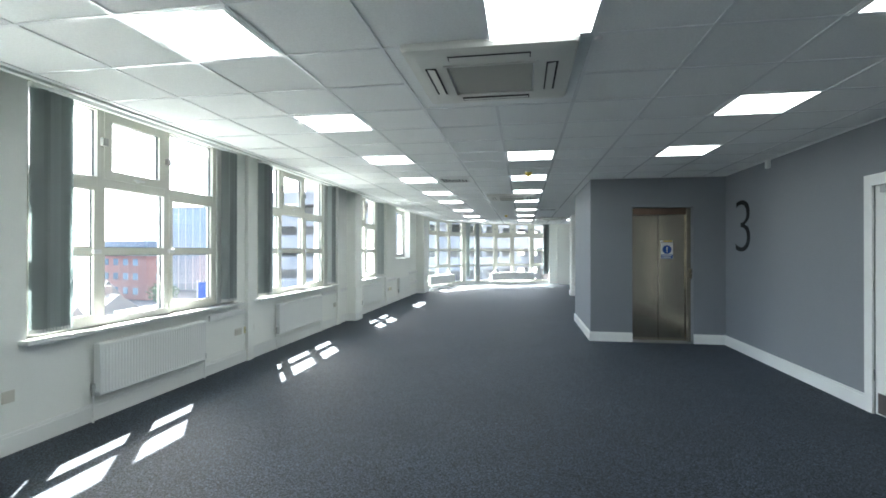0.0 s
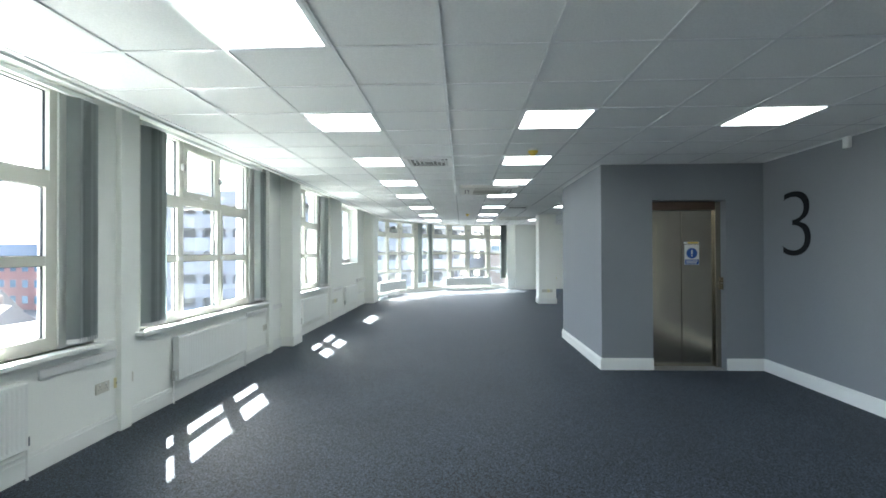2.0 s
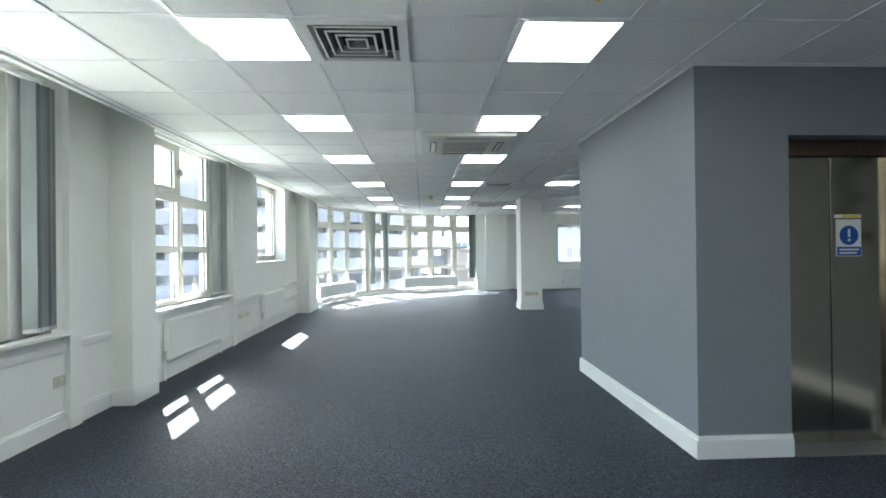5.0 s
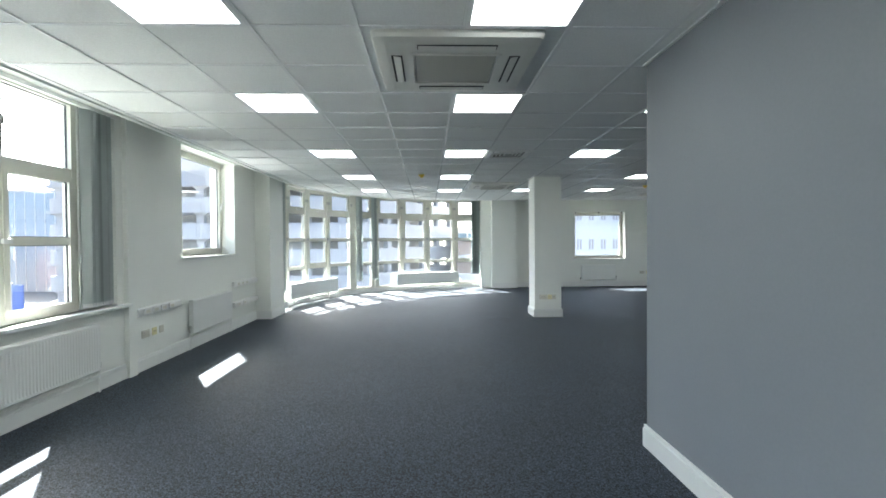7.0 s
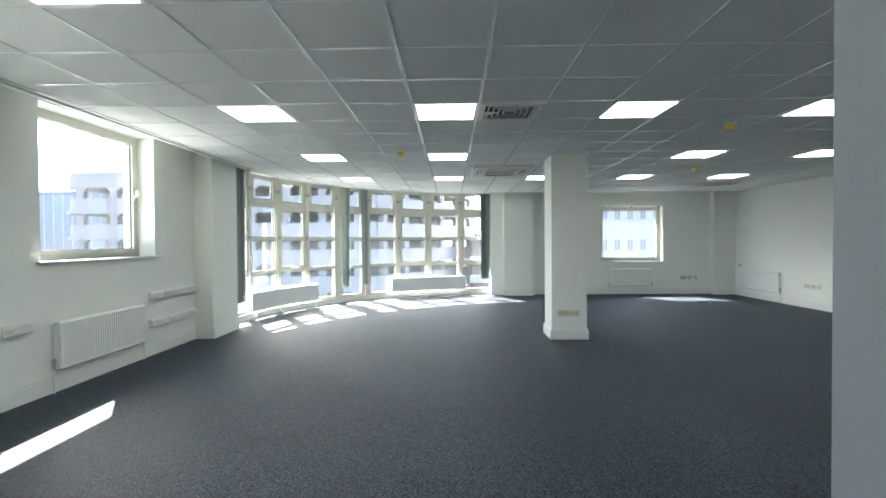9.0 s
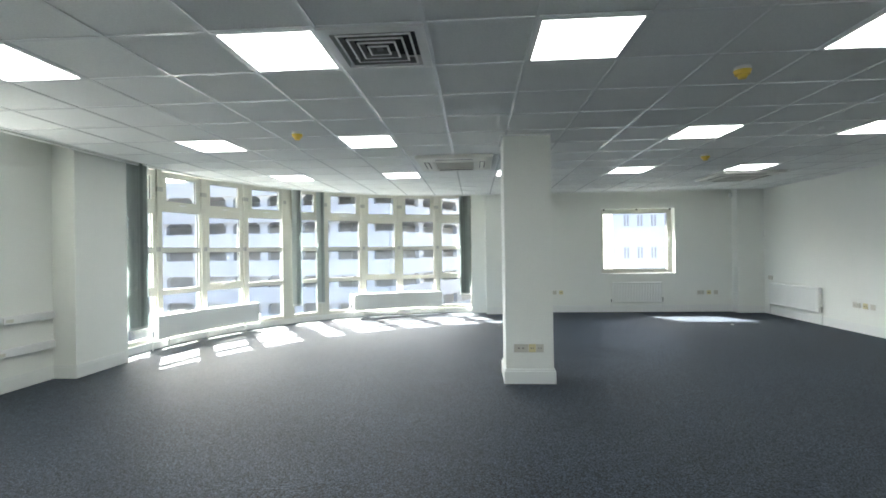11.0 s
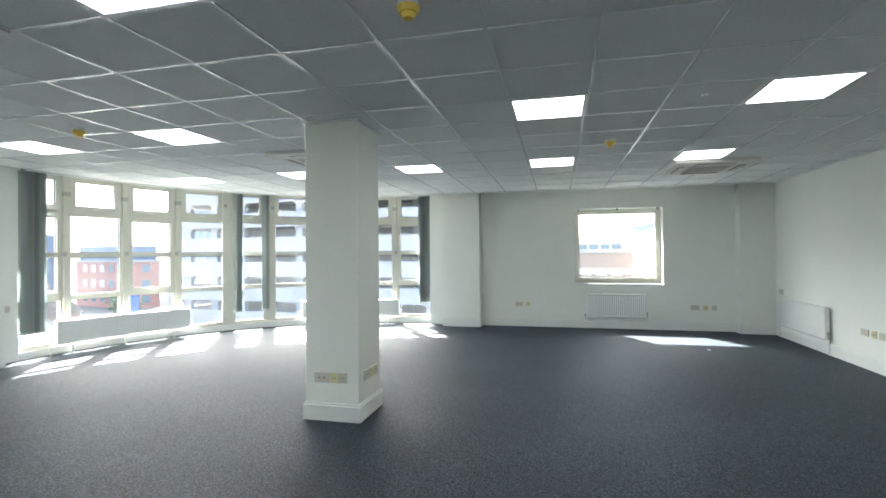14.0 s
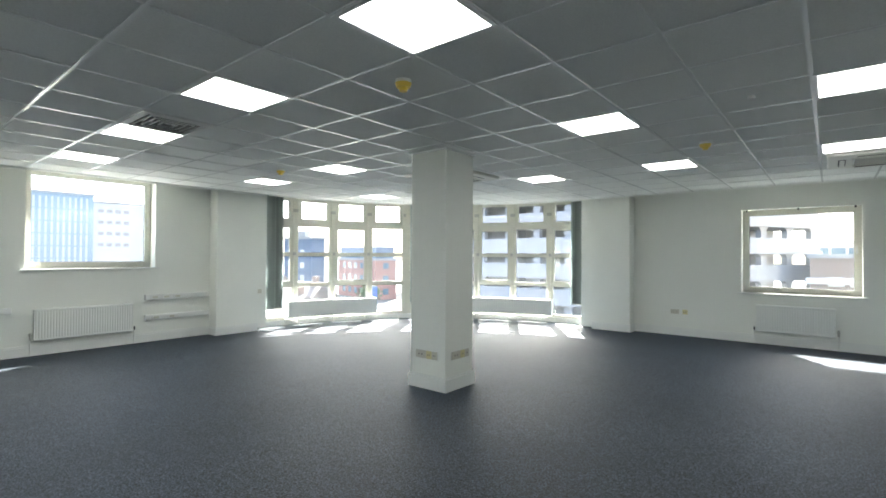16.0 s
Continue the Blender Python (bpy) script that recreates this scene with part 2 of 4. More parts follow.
# ---- building helpers ----
def box(bm, x0, x1, y0, y1, z0, z1, bevel=0.0):
    vs = [bm.verts.new(c) for c in ((x0, y0, z0), (x1, y0, z0), (x1, y1, z0), (x0, y1, z0), (x0, y0, z1), (x1, y0, z1), (x1, y1, z1), (x0, y1, z1))]
    fs = [bm.faces.new([vs[i] for i in f]) for f in ((3, 2, 1, 0), (4, 5, 6, 7), (0, 1, 5, 4), (1, 2, 6, 5), (2, 3, 7, 6), (3, 0, 4, 7))]
    if bevel:
        edges = {e for f in fs for e in f.edges}
        bmesh.ops.bevel(bm, geom=list(edges), offset=bevel, segments=2, affect="EDGES", profile=0.5)
    return bm


def boxes(*args, bevel=0.0):
    bm = bmesh.new()
    for a in args:
        box(bm, *a, bevel=bevel)
    return bm


def cylinder(bm, p, r, h, axis="z", seg=20, r2=None):
    turn = {"z": Matrix(), "x": Matrix.Rotation(math.pi / 2, 4, "Y"), "y": Matrix.Rotation(-math.pi / 2, 4, "X")}[axis]
    bmesh.ops.create_cone(bm, cap_ends=True, segments=seg, radius1=r, radius2=r if r2 is None else r2, depth=h, matrix=Matrix.Translation(p) @ turn @ Matrix.Translation((0, 0, h / 2)))
    return bm


def finish(name, bm, mat, smooth=False):
    bmesh.ops.recalc_face_normals(bm, faces=bm.faces)
    me = bpy.data.meshes.new(name)
    bm.to_mesh(me)
    bm.free()
    me.materials.append(mat)
    if smooth:
        for p in me.polygons:
            p.use_smooth = True
    return me


def part(name, bm, mat, parent, label="", smooth=False):
    ob = new(name, finish(name, bm, mat, smooth))
    ob.parent = parent
    if label:
        ob["label"] = label
    return ob


def single(name, bm, mat, label, category, kind="", group="", m=None, smooth=False):
    ob = new(name, finish(name, bm, mat, smooth))
    if m is not None:
        ob.matrix_world = m
    return tagged(ob, label, category, group, kind)


def thing(name, label, category, group="", kind="", m=None):
    ob = new(name)
    if m is not None:
        ob.matrix_world = m
    return tagged(ob, label, category, group, kind)


def arc_strip(bm, centre, r0, r1, a0, a1, z0, z1, steps=24):
    """A curved bar between two radii, two angles (degrees) and two heights."""
    rings = []
    for i in range(steps + 1):
        a = radians(a0 + (a1 - a0) * i / steps)
        c, s = math.cos(a), math.sin(a)
        rings.append([bm.verts.new((centre[0] + r * c, centre[1] + r * s, z)) for r, z in ((r0, z0), (r1, z0), (r1, z1), (r0, z1))])
    for p, q in zip(rings, rings[1:]):
        for k in range(4):
            bm.faces.new((p[k], p[(k + 1) % 4], q[(k + 1) % 4], q[k]))
    bm.faces.new(rings[0])
    bm.faces.new(rings[-1][::-1])
    return bm


# ---- plan ----
WX, WO = -3.45, -3.85          # window wall: inner and outer face
NY, NO = 22.15, 22.55          # far wall
EX = 7.65                      # east wall
SY = -2.6                      # wall behind the start
LX, LY0, LY1 = 1.30, 8.42, 10.76   # lift block: flank, front, back
RX = 3.34                      # wall with the painted digit
H, TOP = 2.64, 2.83            # tiled ceiling, slab over the perimeter slot
BC, BR = (1.42, 17.42), 4.92    # corner bay: centre and radius of the glass
TILE = 0.6

# ---- floor and walls ----
bm = bmesh.new()
pts = [(WX - 0.3, SY - 0.2), (EX + 0.2, SY - 0.2), (EX + 0.2, NY + 0.3), (BC[0], NY + 0.3)]
pts += [(BC[0] + (BR + 0.05) * math.cos(radians(a)), BC[1] + (BR + 0.05) * math.sin(radians(a))) for a in range(95, 180, 5)] + [(WX - 0.3, BC[1])]
low = [bm.verts.new((x, y, -0.3)) for x, y in pts]
up = [bm.verts.new((x, y, 0.0)) for x, y in pts]
bm.faces.new(up)
bm.faces.new(low[::-1])
for i in range(len(pts)):
    j = (i + 1) % len(pts)
    bm.faces.new((low[i], low[j], up[j], up[i]))
single("floor", bm, M_CARPET, "dark blue-grey loop pile office carpet", "floor", "structure")


def wall_with_openings(name, along, face, back, a0, a1, openings, label, mat=M_WALL, top=3.1):
    """A straight wall along y ('y') or x ('x'), from face to back, with openings (a0, a1, z0, z1)."""
    bm = bmesh.new()
    lo, hi = min(face, back), max(face, back)

    def seg(p, q, z0, z1):
        if q - p > 1e-4 and z1 - z0 > 1e-4:
            box(bm, lo, hi, p, q, z0, z1) if along == "y" else box(bm, p, q, lo, hi, z0, z1)

    at = a0
    for p, q, z0, z1 in openings:
        seg(at, p, -0.3, top)
        seg(p, q, -0.3, z0)
        seg(p, q, z1, top)
        at = q
    seg(at, a1, -0.3, top)
    return single(name, bm, mat, label, "wall", "structure")


W_SILL, W_HEAD = 0.80, 2.78
WINDOWS = [(0.20, 2.80), (3.33, 5.93), (6.47, 9.17), (10.36, 12.55)]
wall_with_openings("wall_west", "y", WX, WO, SY - 0.2, 17.3, [(p, q, W_SILL, W_HEAD) for p, q in WINDOWS] + [(13.88, 15.58, 1.25, 2.74)], "white painted window wall with deep openings")
wall_with_openings("wall_north", "x", NY, NO, 1.70, EX + 0.2, [(4.28, 5.88, 0.86, 2.30)], "white painted far wall with one small window")
wall_with_openings("wall_east", "y", EX, EX + 0.2, LY1 - 0.2, NY, [], "plain white painted side wall")
wall_with_openings("wall_south", "x", LY1, LY1 - 0.2, RX, EX, [], "plain white painted wall")
wall_with_openings("wall_start", "x", SY, SY - 0.2, WX, RX + 0.2, [], "plain white painted wall")
wall_with_openings("wall_corridor", "y", RX, RX + 0.15, SY, LY0 + 0.12, [(4.30, 5.22, -0.3, 2.06)], "mid-grey painted wall with a door", M_GREY)
for name, block in (("wall_lift_flank", (LX, 1.95, LY0, LY1, -0.3, 3.1)), ("wall_lift_side", (2.87, RX + 0.15, LY0, LY1, -0.3, 3.1)), ("wall_lift_head", (1.95, 2.87, LY0, LY1, 2.17, 3.1)), ("wall_lift_back", (1.95, 2.87, LY0 + 0.35, LY1, -0.3, 2.17))):
    single(name, boxes(block), M_GREY, "mid-grey painted lift enclosure", "wall", "structure")
single("wall_room_behind_door", boxes((RX + 1.6, RX + 1.7, 3.2, 6.2, -0.3, 3.1), (RX + 0.15, RX + 1.6, 3.1, 3.2, -0.3, 3.1), (RX + 0.15, RX + 1.6, 6.2, 6.3, -0.3, 3.1)), M_WALL, "plain white wall behind the door", "wall", "structure")

# piers beside the bay and between the windows
single("pier_west", boxes((WX - 0.4, -3.17, 16.50, 17.30, -0.3, 3.1)), M_WALL, "white painted pier beside the curved bay", "pier", "structure")
single("pier_north", boxes((1.70, 2.45, NY - 0.28, NY + 0.4, -0.3, 3.1)), M_WALL, "white painted pier beside the curved bay", "pier", "structure")
single("pier_between_windows", boxes((WX - 0.1, -3.25, 9.88, 10.28, -0.3, 3.1)), M_WALL, "shallow white painted pier between windows", "pier", "structure")
single("pier_corner", boxes((7.10, EX + 0.1, NY - 0.22, NY + 0.1, -0.3, 3.1)), M_WALL, "white painted boxed corner pier", "pier", "structure")
for y in (6.17, 9.30):
    single("boxing", boxes((WX - 0.05, WX + 0.05, y, y + 0.13, 0.0, 3.1)), M_WALL, "slim white vertical boxing beside a window", "boxing", "structure")
single("boxing", boxes((WX - 0.05, WX + 0.05, 12.66, 12.80, 0.0, 3.1)), M_WALL, "slim white vertical boxing beside a window", "boxing", "structure")

# flanks of the bay
single("bay_flank_west", boxes((WO, WX + 0.06, 17.3, 17.62, -0.3, 3.1)), M_WALL, "white painted flank of the curved bay", "wall", "structure")
single("bay_flank_north", boxes((1.38, 1.70, NY - 0.06, NO, -0.3, 3.1)), M_WALL, "white painted flank of the curved bay", "wall", "structure")

# column
COL = (1.77, 2.27, 16.37, 16.87)
column = thing("column", "free-standing square white painted column with tall skirting", "column", kind="structure")
part("shaft", boxes((COL[0], COL[1], COL[2], COL[3], 0, 2.66)), M_WALL, column)
bm = boxes((COL[0] - 0.022, COL[1] + 0.022, COL[2] - 0.022, COL[3] + 0.022, 0, 0.135), bevel=0.004)
box(bm, COL[0] - 0.012, COL[1] + 0.012, COL[2] - 0.012, COL[3] + 0.012, 0.135, 0.155, bevel=0.004)
part("skirting", bm, M_TRIM, column, "white gloss skirting")
part("collar", boxes((COL[0] - 0.02, COL[1] + 0.02, COL[2] - 0.02, COL[3] + 0.02, H - 0.012, H - 0.002)), M_TBAR, column)


# ---- skirtings ----
def skirting(p, q, side, h=0.15, mat=M_TRIM):
    """A skirting board from p to q; side: unit way into the room."""
    x0, x1 = sorted((p[0], q[0]))
    y0, y1 = sorted((p[1], q[1]))
    bm = bmesh.new()
    for d, z0, z1 in ((0.020, 0.0, h - 0.025), (0.011, h - 0.025, h)):
        bx = [x0, x1, y0, y1]
        if side[0] > 0: bx[1] = x0 + d
        if side[0] < 0: bx[0] = x1 - d
        if side[1] > 0: bx[3] = y0 + d
        if side[1] < 0: bx[2] = y1 - d
        box(bm, *bx, z0, z1)
    return single("baseboard", bm, mat, "white gloss painted tall skirting board", "skirting", "structure")


for p, q, s in [((WX, SY), (WX, 6.17), (1, 0)), ((WX, 6.30), (WX, 9.30), (1, 0)), ((WX, 9.43), (WX, 9.88), (1, 0)), ((-3.25, 9.88), (-3.25, 10.28), (1, 0)), ((WX, 9.88), (-3.23, 9.88), (0, -1)),
                ((WX, 10.28), (WX, 12.66), (1, 0)), ((WX, 12.80), (WX, 16.5), (1, 0)), ((WX, 16.5), (-3.15, 16.5), (0, -1)), ((-3.17, 16.5), (-3.17, 17.3), (1, 0)),
                ((1.70, NY - 0.28), (2.47, NY - 0.28), (0, -1)), ((2.45, NY - 0.28), (2.45, NY), (1, 0)), ((2.45, NY), (7.10, NY), (0, -1)), ((7.10, NY - 0.22), (EX, NY - 0.22), (0, -1)), ((7.10, NY - 0.22), (7.10, NY), (-1, 0)),
                ((EX, LY1), (EX, NY - 0.22), (-1, 0)), ((LX, LY1), (EX, LY1), (0, 1)), ((LX, LY0 - 0.02), (LX, LY1 + 0.02), (-1, 0)), ((LX, LY0), (1.95, LY0), (0, -1)), ((2.87, LY0), (RX, LY0), (0, -1)),
                ((RX, 5.32), (RX, LY0), (-1, 0)), ((RX, SY), (RX, 4.20), (-1, 0)), ((WX, SY), (RX, SY), (0, 1))]:
    skirting(p, q, s)

# ---- ceiling ----
LAMPS = [(i, j) for i in (-3, 0) for j in (-1, 2, 5, 8, 11, 14, 17, 20, 24, 28, 32) if (i, j) != (0, 8)] + [(3, -1), (3, 2), (3, 5), (3, 8), (3, 11), (3, 20), (3, 24), (3, 32)] + [(i, j) for i in (6, 9) for j in (20, 24, 28, 32)]
COOLERS = [(0.015, 3.47), (-0.03, 10.74), (1.20, 17.84), (5.97, 19.74)]
VENTS = [(-2, 14), (1, 24)]
RC = BR - 0.52                      # edge of the tiled ceiling round the bay
EDGE_X, EDGE_Y = -3.07, NY - 0.40


def clip(poly):
    planes = [((-1, 0), -EDGE_X), ((0, 1), EDGE_Y), ((1, 0), EX), ((0, -1), -SY)]
    for k in range(18):
        a = radians(92.5 + 5 * k)
        n = (math.cos(a), math.sin(a))
        planes.append((n, n[0] * BC[0] + n[1] * BC[1] + RC))
    for n, d in planes:
        out = []
        for u, v in zip(poly, poly[1:] + poly[:1]):
            su, sv = n[0] * u[0] + n[1] * u[1] - d, n[0] * v[0] + n[1] * v[1] - d
            if su <= 0:
                out.append(u)
            if su * sv < 0:
                k = su / (su - sv)
                out.append((u[0] + (v[0] - u[0]) * k, u[1] + (v[1] - u[1]) * k))
        poly = out
        if len(poly) < 3:
            return []
    return poly


def solid(x, y):
    """True inside the lift block and outside the walls."""
    if x > LX and LY0 < y < LY1 + 0.0: return True
    return x > RX and y < LY1


taken = {(i, j - 1) for i, j in LAMPS} | {(i, j - 1) for i, j in VENTS}
for cx, cy in COOLERS:
    i, j = round(cx / TILE), round(cy / TILE)
    taken |= {(i + a, j + b) for a in (-1, 0) for b in (-1, 0)}
verts, faces = [], []
for i in range(-6, 14):
    for j in range(-5, 38):
        if (i, j) in taken:
            continue
        x0, x1, y0, y1 = i * TILE, (i + 1) * TILE, j * TILE, (j + 1) * TILE
        xs = [x0] + [c for c in (LX, RX) if x0 < c < x1] + [x1]
        ys = [y0] + [c for c in (LY0, LY1) if y0 < c < y1 and x1 > LX] + [y1]
        cells = [[p, q, r, t] for p, q in zip(xs, xs[1:]) for r, t in zip(ys, ys[1:]) if not solid((p + q) / 2, (r + t) / 2)]
        if len(cells) == len(xs) * len(ys) - len(xs) - len(ys) + 1:
            cells = [[x0, x1, y0, y1]]
        for p, q, r, t in cells:
            gap = [0.004 if c in (x0, x1, y0, y1) else 0.0 for c in (p, q, r, t)]
            poly = clip([(p + gap[0], r + gap[2]), (q - gap[1], r + gap[2]), (q - gap[1], t - gap[3]), (p + gap[0], t - gap[3])])
            if not poly:
                continue
            z = H + 0.007 + random.uniform(-0.0012, 0.0012)
            n = len(verts)
            verts += [(x, y, z) for x, y in poly] + [(x, y, z + 0.015) for x, y in poly]
            k = len(poly)
            faces += [tuple(range(n + k - 1, n - 1, -1)), tuple(range(n + k, n + 2 * k))] + [(n + c, n + (c + 1) % k, n + k + (c + 1) % k, n + k + c) for c in range(k)]
me = bpy.data.meshes.new("ceiling")
me.from_pydata(verts, [], faces)
me.materials.append(M_TILE)
ceiling = tagged(new("ceiling", me), "suspended ceiling of square white mineral fibre tiles", "ceiling", kind="structure")

# exposed tee grid
bm = bmesh.new()


def bar(x0, x1, y0, y1):
    poly = clip([(x0, y0), (x1, y0), (x1, y1), (x0, y1)])
    if poly:
        lo_v = [bm.verts.new((x, y, H)) for x, y in poly]
        hi_v = [bm.verts.new((x, y, H + 0.005)) for x, y in poly]
        bm.faces.new(lo_v[::-1])
        bm.faces.new(hi_v)
        for a in range(len(poly)):
            b = (a + 1) % len(poly)
            bm.faces.new((lo_v[a], lo_v[b], hi_v[b], hi_v[a]))


for i in range(-5, 13):
    for j in range(-5, 38):
        x, y = i * TILE, j * TILE
        if not solid(x, y + 0.3):
            if not any(abs(x - cx) < 0.3 and cy - 0.6 < y + 0.3 < cy + 0.6 for cx, cy in COOLERS):
                bar(x - 0.012, x + 0.012, y + 0.012, y + TILE - 0.012)
        if not solid(x + 0.3, y):
            if not any(abs(y - cy) < 0.3 and cx - 0.6 < x + 0.3 < cx + 0.6 for cx, cy in COOLERS):
                bar(x + 0.012, x + TILE - 0.012, y - 0.012, y + 0.012)
        if not solid(x, y):
            bar(x - 0.012, x + 0.012, y - 0.012, y + 0.012)
part("ceiling_grid", bm, M_TBAR, ceiling, "white exposed steel tee grid")

# edge trim and upstand of the tiled ceiling along the window side
bm = bmesh.new()
box(bm, EDGE_X - 0.03, EDGE_X + 0.012, SY, BC[1], H - 0.012, H + 0.02)
box(bm, EDGE_X - 0.03, EDGE_X - 0.005, SY, BC[1], H + 0.02, TOP)
arc_strip(bm, BC, RC - 0.012, RC + 0.03, 90, 180, H - 0.012, H + 0.02, 30)
arc_strip(bm, BC, RC + 0.005, RC + 0.03, 90, 180, H + 0.02, TOP, 30)
box(bm, BC[0], EX, EDGE_Y - 0.012, EDGE_Y + 0.03, H - 0.012, H + 0.02)
box(bm, BC[0], EX, EDGE_Y + 0.005, EDGE_Y + 0.03, H + 0.02, TOP)
single("ceiling_edge_trim", bm, M_TRIM, "white stepped trim round the ceiling edge", "trim", "structure")
bm = boxes((RX - 0.02, RX, SY, LY0, H - 0.004, H + 0.02), (LX, RX, LY0 - 0.02, LY0, H - 0.004, H + 0.02), (LX - 0.02, LX, LY0 - 0.02, LY1 + 0.02, H - 0.004, H + 0.02), (LX, EX, LY1, LY1 + 0.02, H - 0.004, H + 0.02), (EX - 0.02, EX, LY1, EDGE_Y, H - 0.004, H + 0.02))
single("ceiling_edge_trim", bm, M_TILE, "thin white angle trim round the ceiling", "trim", "structure")
bm = bmesh.new()
edge = [(WO - 0.2, SY - 0.4), (EX + 0.4, SY - 0.4), (EX + 0.4, NO + 0.1), (BC[0], NO + 0.1)]
edge += [(BC[0] + (BR + 0.12) * math.cos(radians(a)), BC[1] + (BR + 0.12) * math.sin(radians(a))) for a in range(92, 181, 4)] + [(WO - 0.2, BC[1])]
low = [bm.verts.new((x, y, 3.1)) for x, y in edge]
up = [bm.verts.new((x, y, 3.3)) for x, y in edge]
bm.faces.new(up)
bm.faces.new(low[::-1])
for i in range(len(edge)):
    j = (i + 1) % len(edge)
    bm.faces.new((low[i], low[j], up[j], up[i]))
single("ceiling_slab", bm, M_SLAB, "plain roof slab over the ceiling void", "ceiling", "structure")
bm = boxes((WO, EDGE_X, SY, BC[1], TOP, TOP + 0.03), (BC[0], EX, EDGE_Y, NO, TOP, TOP + 0.03))
arc_strip(bm, BC, RC, BR + 0.15, 90, 180, TOP, TOP + 0.03, 30)
single("ceiling_slot", bm, M_SLAB, "raised white soffit beside the windows", "ceiling", "structure")

# ---- ceiling fittings ----
light = thing("ceiling_light", "recessed square LED panel light, switched on", "ceiling light", "ceiling panel lights", m=Matrix.Translation((0, 0, H)))
part("frame", boxes((-0.298, 0.298, -0.298, -0.268, -0.003, 0.03), (-0.298, 0.298, 0.268, 0.298, -0.003, 0.03), (-0.298, -0.268, -0.268, 0.268, -0.003, 0.03), (0.268, 0.298, -0.268, 0.268, -0.003, 0.03)), M_TBAR, light)
part("diffuser", boxes((-0.268, 0.268, -0.268, 0.268, 0.002, 0.02)), M_LAMP, light, "glowing white diffuser")
made = False
for i, j in LAMPS:
    m = Matrix.Translation(((i + 0.5) * TILE, (j - 0.5) * TILE, H))
    if made:
        copy_thing(light, m)
    else:
        light.matrix_world = m
        made = True


def frustum(bm, r0, z0, r1, z1):
    a = [bm.verts.new((sx * r0, sy * r0, z0)) for sx, sy in ((-1, -1), (1, -1), (1, 1), (-1, 1))]
    b = [bm.verts.new((sx * r1, sy * r1, z1)) for sx, sy in ((-1, -1), (1, -1), (1, 1), (-1, 1))]
    for k in range(4):
        bm.faces.new((a[k], a[(k + 1) % 4], b[(k + 1) % 4], b[k]))
    return a, b


def cooler(cx, cy, label):
    t = thing("air_conditioner", label, "air conditioner", "ceiling cassettes", m=Matrix.Translation((cx, cy, H)))
    dx, dy = round(cx / TILE) * TILE - cx, round(cy / TILE) * TILE - cy
    part("backing", boxes((dx - 0.59, dx + 0.59, dy - 0.59, dy + 0.59, 0.006, 0.02)), M_TILE, t, "white infill board")
    bm = bmesh.new()
    rounds = []
    for r, z in ((0.505, 0.004), (0.505, -0.014), (0.494, -0.034), (0.43, -0.043), (0.265, -0.044)):
        ring = []
        for sx, sy, a0 in ((1, 1, 0), (-1, 1, 90), (-1, -1, 180), (1, -1, 270)):
            c = 0.03 if r > 0.3 else 0.004
            for a in (a0, a0 + 45, a0 + 90):
                ring.append(bm.verts.new((sx * (r - c) + c * math.cos(radians(a)), sy * (r - c) + c * math.sin(radians(a)), z)))
        rounds.append(ring)
    for p, q in zip(rounds, rounds[1:]):
        for k in range(12):
            bm.faces.new((p[k], p[(k + 1) % 12], q[(k + 1) % 12], q[k]))
    part("fascia", bm, M_BEIGE, t, smooth=False)
    part("intake_grille", boxes((-0.255, 0.255, -0.255, 0.255, -0.046, -0.040), bevel=0.003), M_ACGRILLE, t, "greyish dusty intake grille")
    bm = boxes((-0.285, 0.285, -0.275, -0.257, -0.052, -0.044), (-0.285, 0.285, 0.257, 0.275, -0.052, -0.044), (-0.285, -0.267, -0.257, 0.257, -0.052, -0.044), (0.267, 0.285, -0.257, 0.257, -0.052, -0.044))
    part("grille_frame", bm, M_BEIGE, t)
    for k in range(4):
        turn = Matrix.Rotation(k * math.pi / 2, 4, "Z")
        # No slot is cut: a dark strip stands for the shade inside.
        bm = boxes((-0.24, 0.24, 0.335, 0.405, -0.0465, -0.040))
        bmesh.ops.transform(bm, matrix=turn, verts=bm.verts)
        slot = part("outlet", bm, M_DARK, t, "dark strip for the shade in an air outlet slot")
        bm = bmesh.new()
        box(bm, -0.234, 0.234, -0.024, 0.024, -0.002, 0.002, bevel=0.0015)
        bmesh.ops.transform(bm, matrix=turn @ Matrix.Translation((0, 0.368, -0.050)) @ Matrix.Rotation(radians(9), 4, "X"), verts=bm.verts)
        part("flap", bm, M_BEIGE, slot)
    return t


for k, (cx, cy) in enumerate(COOLERS):
    cooler(cx, cy, "white square ceiling cassette air conditioner with four outlets")

